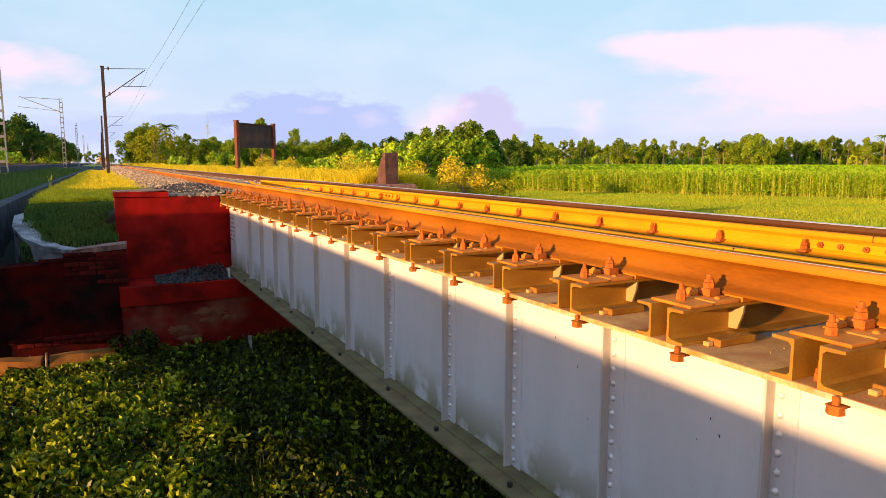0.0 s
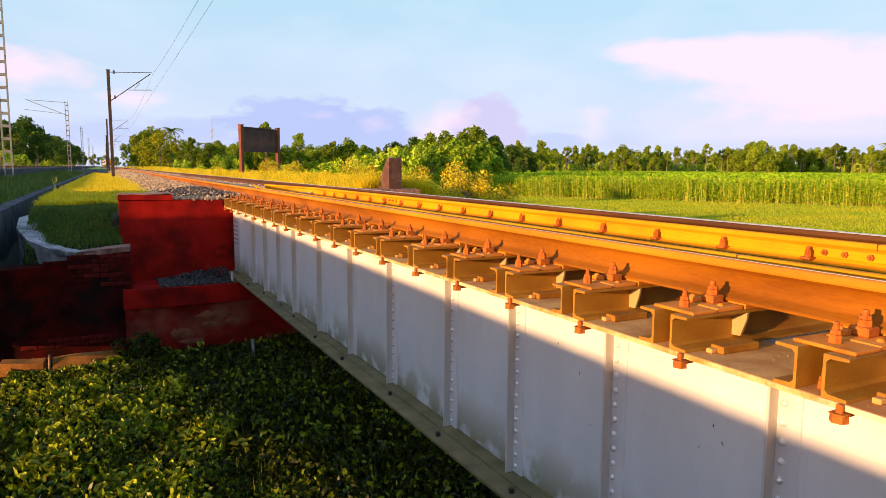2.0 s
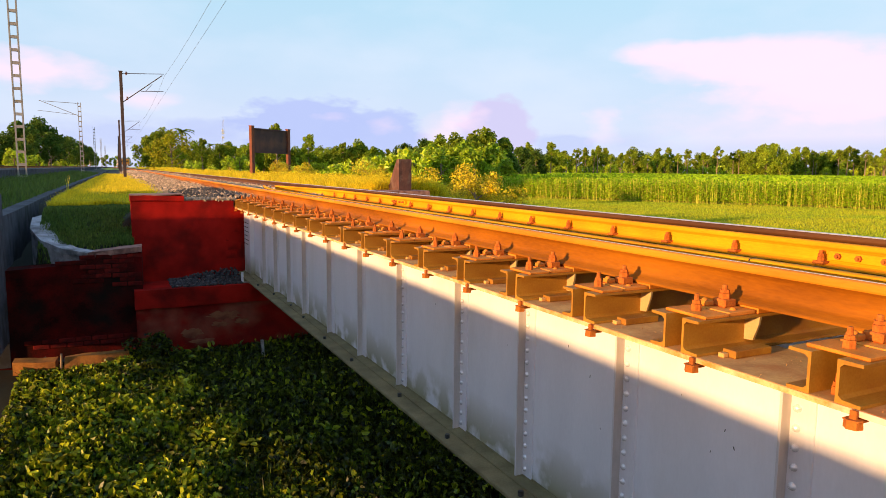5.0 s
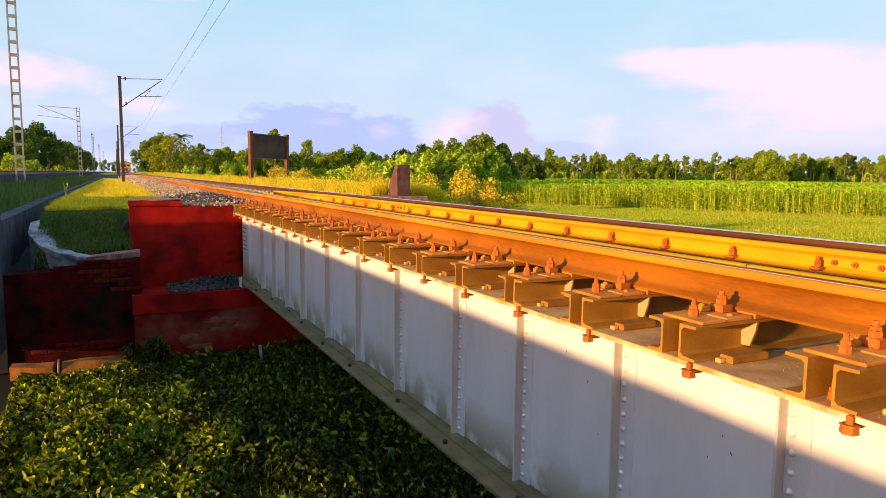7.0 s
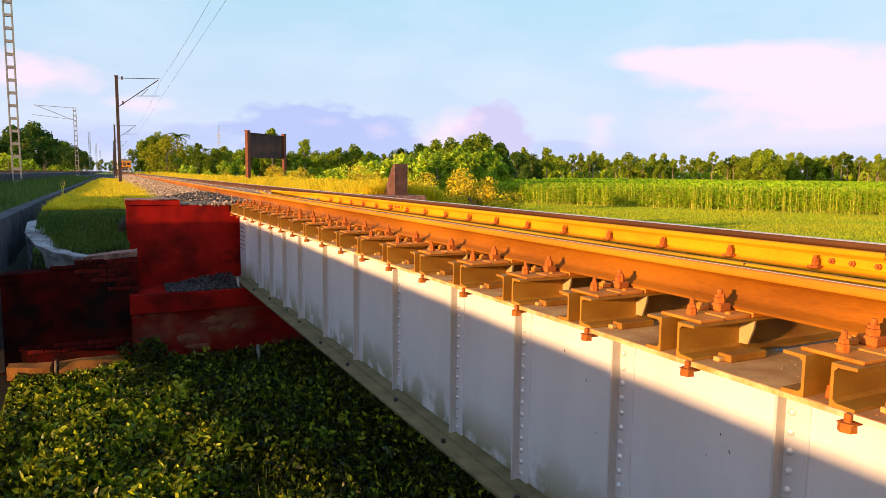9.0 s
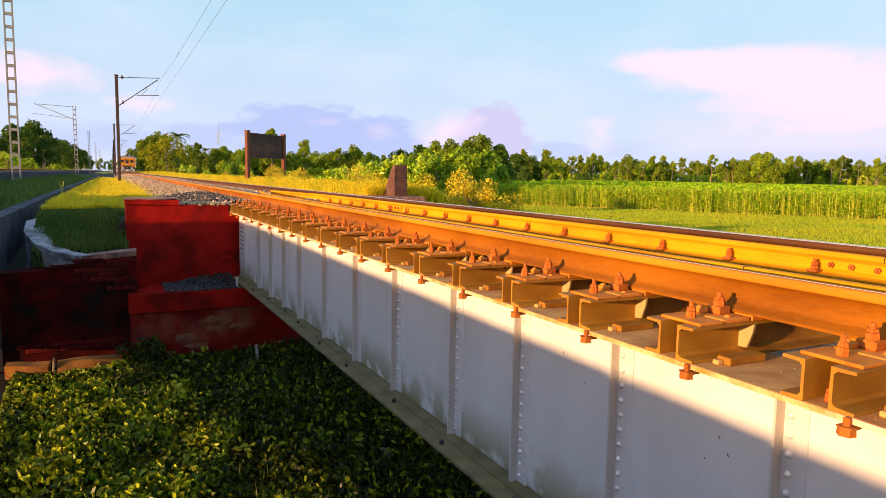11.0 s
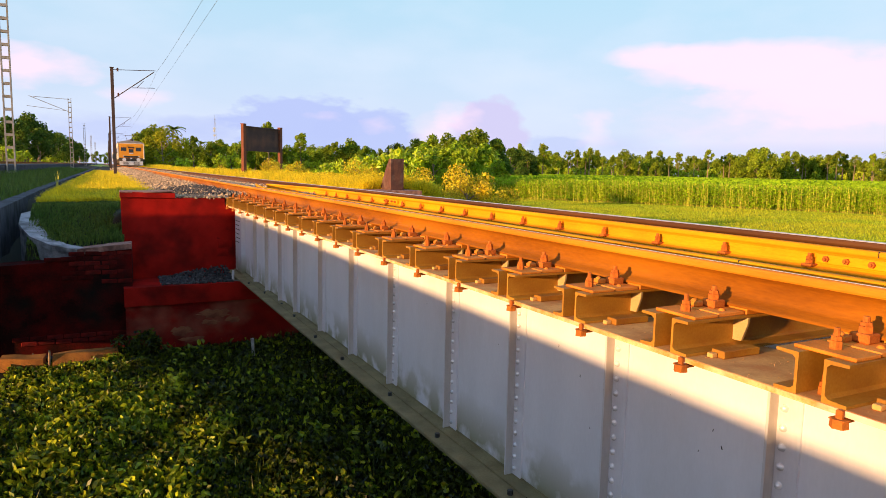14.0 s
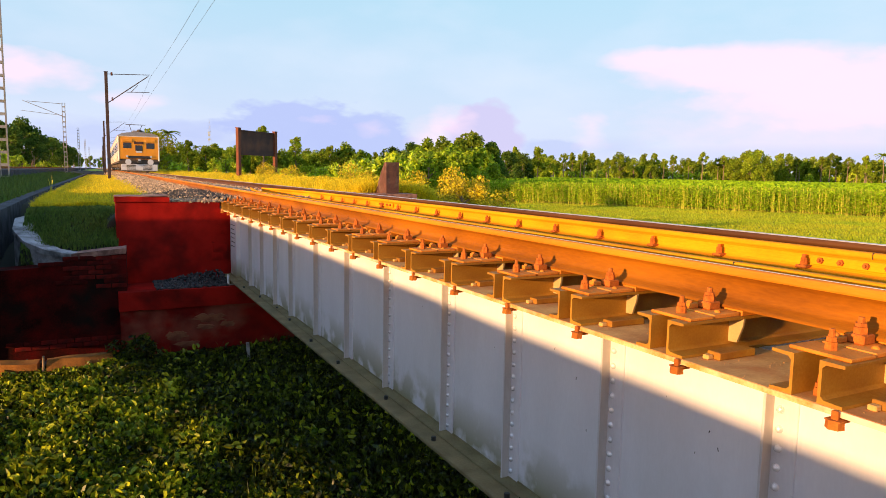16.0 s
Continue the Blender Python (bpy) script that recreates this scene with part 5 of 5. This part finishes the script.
def build_crop():
    r = random.Random(17)
    d = (EDGE_B - EDGE_A).normalized()
    n = Vector((-d.y, d.x))
    L = (EDGE_B - EDGE_A).length
    SV, SF, centres = [], [], []
    for i in range(11000):
        s, q = r.uniform(-5, L + 25), 9.0 * r.random() ** 1.5
        q += 0.7 * noise.noise((s * 0.35, 0, 0))
        p = EDGE_A + d * s + n * q
        z, h = ground_z(p.x, p.y), 1.80 * r.uniform(0.8, 1.12)
        o = len(SV)
        w = 0.010
        a = r.uniform(0, 3.14)
        dx, dy = math.cos(a) * w, math.sin(a) * w
        tx, ty = p.x + r.gauss(0, 0.06), p.y + r.gauss(0, 0.06)
        SV += [(p.x - dx, p.y - dy, z), (p.x + dx, p.y + dy, z), (tx + dx, ty + dy, z + h), (tx - dx, ty - dy, z + h)]
        SF.append((o, o + 1, o + 2, o + 3))
        for k in range(13):
            f = 1 - 0.88 * r.random() ** 1.25
            centres.append((lerp(p.x, tx, f) + r.gauss(0, 0.12), lerp(p.y, ty, f) + r.gauss(0, 0.12), z + h * f + r.gauss(0, 0.05)))
    thing("crop_stalks", raw("crop_stalks", SV, SF, STALK), "pale upright stalks along the crop edge", "crop", kind="stuff")
    V, F = leaf_quads(centres, 0.21, r, 0.2, 0.42)
    thing("crop_leaves", raw("crop_leaves", V, F, CROP), "bright green leaves of the tall crop", "crop", kind="stuff")
    # the even top of the field behind its edge
    V, F = [], []
    for i in range(60000):
        s, q = r.uniform(-70, L + 130), 4 + 240 * r.random() ** 1.6
        p = EDGE_A + d * s + n * q
        if p.x < 14 + 0.1 * p.y:
            continue
        z = ground_z(p.x, p.y) + 1.68 + 0.18 * noise.noise((p.x * 0.06, p.y * 0.06, 8)) + r.uniform(-0.2, 0.14)
        w = 0.15 + q * 0.0035
        a, t = r.uniform(0, math.tau), r.uniform(0.4, 0.9)
        o = len(V)
        ux, uy = math.cos(a) * w, math.sin(a) * w
        V += [(p.x - ux, p.y - uy, z - t * 0.5), (p.x + ux * 0.9, p.y + uy * 0.9, z - t * 0.5), (p.x + ux * 0.5 + uy * 0.2, p.y + uy * 0.5 - ux * 0.2, z + t * 0.3), (p.x - ux * 0.6 + uy * 0.2, p.y - uy * 0.6 - ux * 0.2, z + t * 0.22)]
        F.append((o, o + 1, o + 2, o + 3))
    thing("crop_canopy", raw("crop_canopy", V, F, CROP_TOP), "dense level green top of the crop field", "crop", kind="stuff")
    xs = [i / 30 for i in range(31)]
    V, F = [], []
    for j in range(31):
        for i in range(31):
            p = EDGE_A + d * lerp(-70, L + 130, xs[i]) + n * (5 + 255 * xs[j] ** 1.6)
            V.append((p.x, p.y, ground_z(p.x, p.y) + 1.56))
    F = [(j * 31 + i, j * 31 + i + 1, j * 31 + i + 32, j * 31 + i + 31) for j in range(30) for i in range(30)]
    F = [f for f in F if min(V[k][0] - 12 - 0.1 * V[k][1] for k in f) > 0]
    thing("crop_mass", raw("crop_mass", V, F, CROP_TOP), "shaded leaf mass below the crop top", "crop", kind="stuff")


build_crop()


# ---------------------------------------------------------------- lattice radio tower in the distance
def radio_tower():
    x, y = spot(7.8, 420)
    t = tagged(empty("radio_tower", pose(x, y, -2)), "thin pale lattice radio tower with dishes", "tower")
    H = 30
    for k in range(3):
        a = k * 2.094
        part("leg", rod((math.cos(a) * 1.8, math.sin(a) * 1.8, 0), (math.cos(a) * 0.3, math.sin(a) * 0.3, H), 0.04), LATTICE, t)
    for i in range(10):
        z, w = i * 3.2, lerp(1.8, 0.3, i / 10)
        part("brace", rod((w, 0, z), (-w * 0.5, w * 0.8, z + 3.2), 0.03), LATTICE, t)
    for z in (20, 22.5, 24):
        part("dish", cyl(0.7, 0.4, 10, None, None, pose(-0.4, -0.6, z, 90, 0, 0)), WHITE, t)


radio_tower()


# ---------------------------------------------------------------- the train
def build_train():
    tr = tagged(empty("commuter_train", pose(XC, 403, 0)), "orange-fronted electric commuter train with a white skirt", "train")
    W, ZF, ZR = 1.83, 1.12, 3.45                       # half width, floor, eaves

    for c in range(6):
        y0 = c * 21.3
        body = part("car_body", box(-W, W, y0, y0 + 20.6, ZF, ZR + 0.05, 0.04), CREAMY, tr, "cream coach side")
        pr = [(-W + 0.02, ZR + 0.04)] + [(math.cos(math.pi * (1 - i / 10)) * (W - 0.03), ZR + 0.05 + math.sin(math.pi * i / 10) * 0.40) for i in range(11)] + [(W - 0.02, ZR + 0.04)]
        part("roof", prism(pr, y0 + 0.05, y0 + 20.5), ROOF, tr, "grey ribbed roof")
        part("underframe", box(-1.5, 1.5, y0 + 1.2, y0 + 20.0, 0.55, ZF - 0.01, 0.03), UNDER, tr)
        part("solebar", box(-W + 0.02, W - 0.02, y0 + 0.1, y0 + 20.5, ZF - 0.2, ZF - 0.012), UNDER, tr)
        for side in (-1, 1):
            for k in range(9):
                yy = y0 + 1.6 + k * 2.15
                if k in (1, 4, 7):
                    part("side_door", box(side * W - 0.012, side * W + 0.012, yy - 0.55, yy + 0.55, ZF + 0.05, 3.15), GLASS, body)
                else:
                    part("side_window", box(side * W - 0.012, side * W + 0.012, yy - 0.62, yy + 0.62, 2.05, 2.95), GLASS, body)
            part("rain_gutter", box(side * W - 0.03, side * W + 0.03, y0, y0 + 20.6, ZR, ZR + 0.06), ORANGE, body)
        for b in (3.2, 17.2):
            bg = part("bogie", box(-1.25, 1.25, y0 + b - 1.7, y0 + b + 1.7, 0.42, 0.72, 0.03), UNDER, tr)
            for dy in (-1.2, 1.2):
                for side in (-1, 1):
                    part("wheel", cyl(0.46, 0.13, 18, None, None, Matrix.Translation((side * 0.80, y0 + b + dy, 0.46)) @ pose(0, 0, 0, 0, 90 * side, 0)), UNDER, bg)
    # the cab front
    f = part("cab_front", box(-W + 0.02, W - 0.02, -0.10, 0.05, ZF + 0.16, ZR - 0.02, 0.05), ORANGE, tr, "bright orange cab front")
    for side in (-1, 1):
        part("corner_pillar", box(side * (W - 0.14), side * (W + 0.005), -0.12, 0.1, ZF, ZR + 0.02, 0.04), CREAMY, f, "cream corner pillar")
        part("windscreen", box(side * 1.02 - 0.36, side * 1.02 + 0.36, -0.118, -0.09, 2.32, 2.86, 0.02), GLASS, f, "dark cab window")
        part("window_hood", box(side * 1.02 - 0.46, side * 1.02 + 0.46, -0.15, -0.09, 2.92, 3.20, 0.02), ORANGE, f)
        part("marker_lamp", cyl(0.10, 0.08, 12, None, None, pose(side * 1.05, -0.10, 1.55, 90, 0, 0)), LAMP, f)
        bf = part("buffer", cyl(0.12, 0.35, 14, None, None, pose(side * 0.98, -0.02, 1.02, 90, 0, 0)), UNDER, tr)
        part("buffer_head", cyl(0.27, 0.06, 18, None, None, pose(side * 0.98, -0.36, 1.02, 90, 0, 0)), WHITE, bf, "pale round buffer head")
    part("windscreen", box(-0.32, 0.32, -0.118, -0.09, 2.10, 2.62, 0.02), GLASS, f, "centre door window")
    part("destination_box", box(-0.42, 0.42, -0.14, -0.09, 2.72, 2.98, 0.02), BOARD, f, "dark destination panel")
    part("nameplate", box(-0.28, 0.28, -0.125, -0.09, 1.92, 2.06, 0.01), WHITE, f)
    part("front_grille", box(-1.0, 1.05, -0.135, -0.09, 1.34, 1.60, 0.02), BLACK, f, "dark slotted band below the windows")
    part("end_beam", box(-W + 0.05, W - 0.05, -0.06, 0.2, 0.80, ZF + 0.155, 0.02), UNDER, tr)
    part("coupler", box(-0.16, 0.16, -0.42, 0.0, 0.86, 1.14, 0.04), BLACK, tr)
    part("headlamp", cyl(0.13, 0.12, 14, None, None, pose(0, -0.06, 1.18, 90, 0, 0)), LAMP, tr)
    sk = part("skirt", box(-1.62, 1.62, -0.16, -0.08, 0.20, 0.80, 0.02), WHITE, tr, "white cattle guard with slotted panels")
    for cx in (-0.72, 0.72):
        for i in range(4):
            part("slot", box(cx - 0.42, cx + 0.42, -0.172, -0.155, 0.29 + i * 0.115, 0.35 + i * 0.115), BLACK, sk)
    part("rail_guard", box(-1.5, 1.5, -0.12, -0.06, 0.10, 0.20), UNDER, tr)
    # roof gear
    part("roof_horn", box(-0.5, 0.5, 0.3, 0.9, ZR + 0.42, ZR + 0.60, 0.04), ROOF, tr)
    bm = bmesh.new()
    bmesh.ops.create_uvsphere(bm, u_segments=12, v_segments=8, radius=0.28, matrix=Matrix.Translation((0.1, 0.4, ZR + 0.45)))
    part("roof_lamp", bm, UNDER, tr, smooth=True)
    for dy, hh in ((5.0, 1.05),):
        p = part("pantograph", box(-0.75, 0.75, dy - 0.6, dy + 0.6, ZR + 0.48, ZR + 0.56), UNDER, tr, "raised pantograph")
        for s in (-1, 1):
            part("arm", rod((s * 0.45, dy - 0.4, ZR + 0.56), (s * 0.4, dy + 0.9, ZR + 0.85), 0.03), UNDER, p)
            part("arm", rod((s * 0.4, dy + 0.9, ZR + 0.85), (s * 0.6, dy, ZR + 1.4), 0.025), UNDER, p)
        part("collector", box(-0.9, 0.9, dy - 0.18, dy + 0.18, ZR + 1.4, ZR + 1.44), UNDER, p)
    return tr


train = build_train()


def motions():
    """The train comes towards the bridge at a steady 75 km/h."""
    rows = []
    for i in range(17):
        y = 72 + 20.7 * (16 - i)
        rows.append((float(i), pose(XC - 0.05 + bend(y), y, 0, 0, 0, math.degrees(math.atan(0.00008 * max(0.0, y - 180.0))))))
    walk(train, rows)


motions()
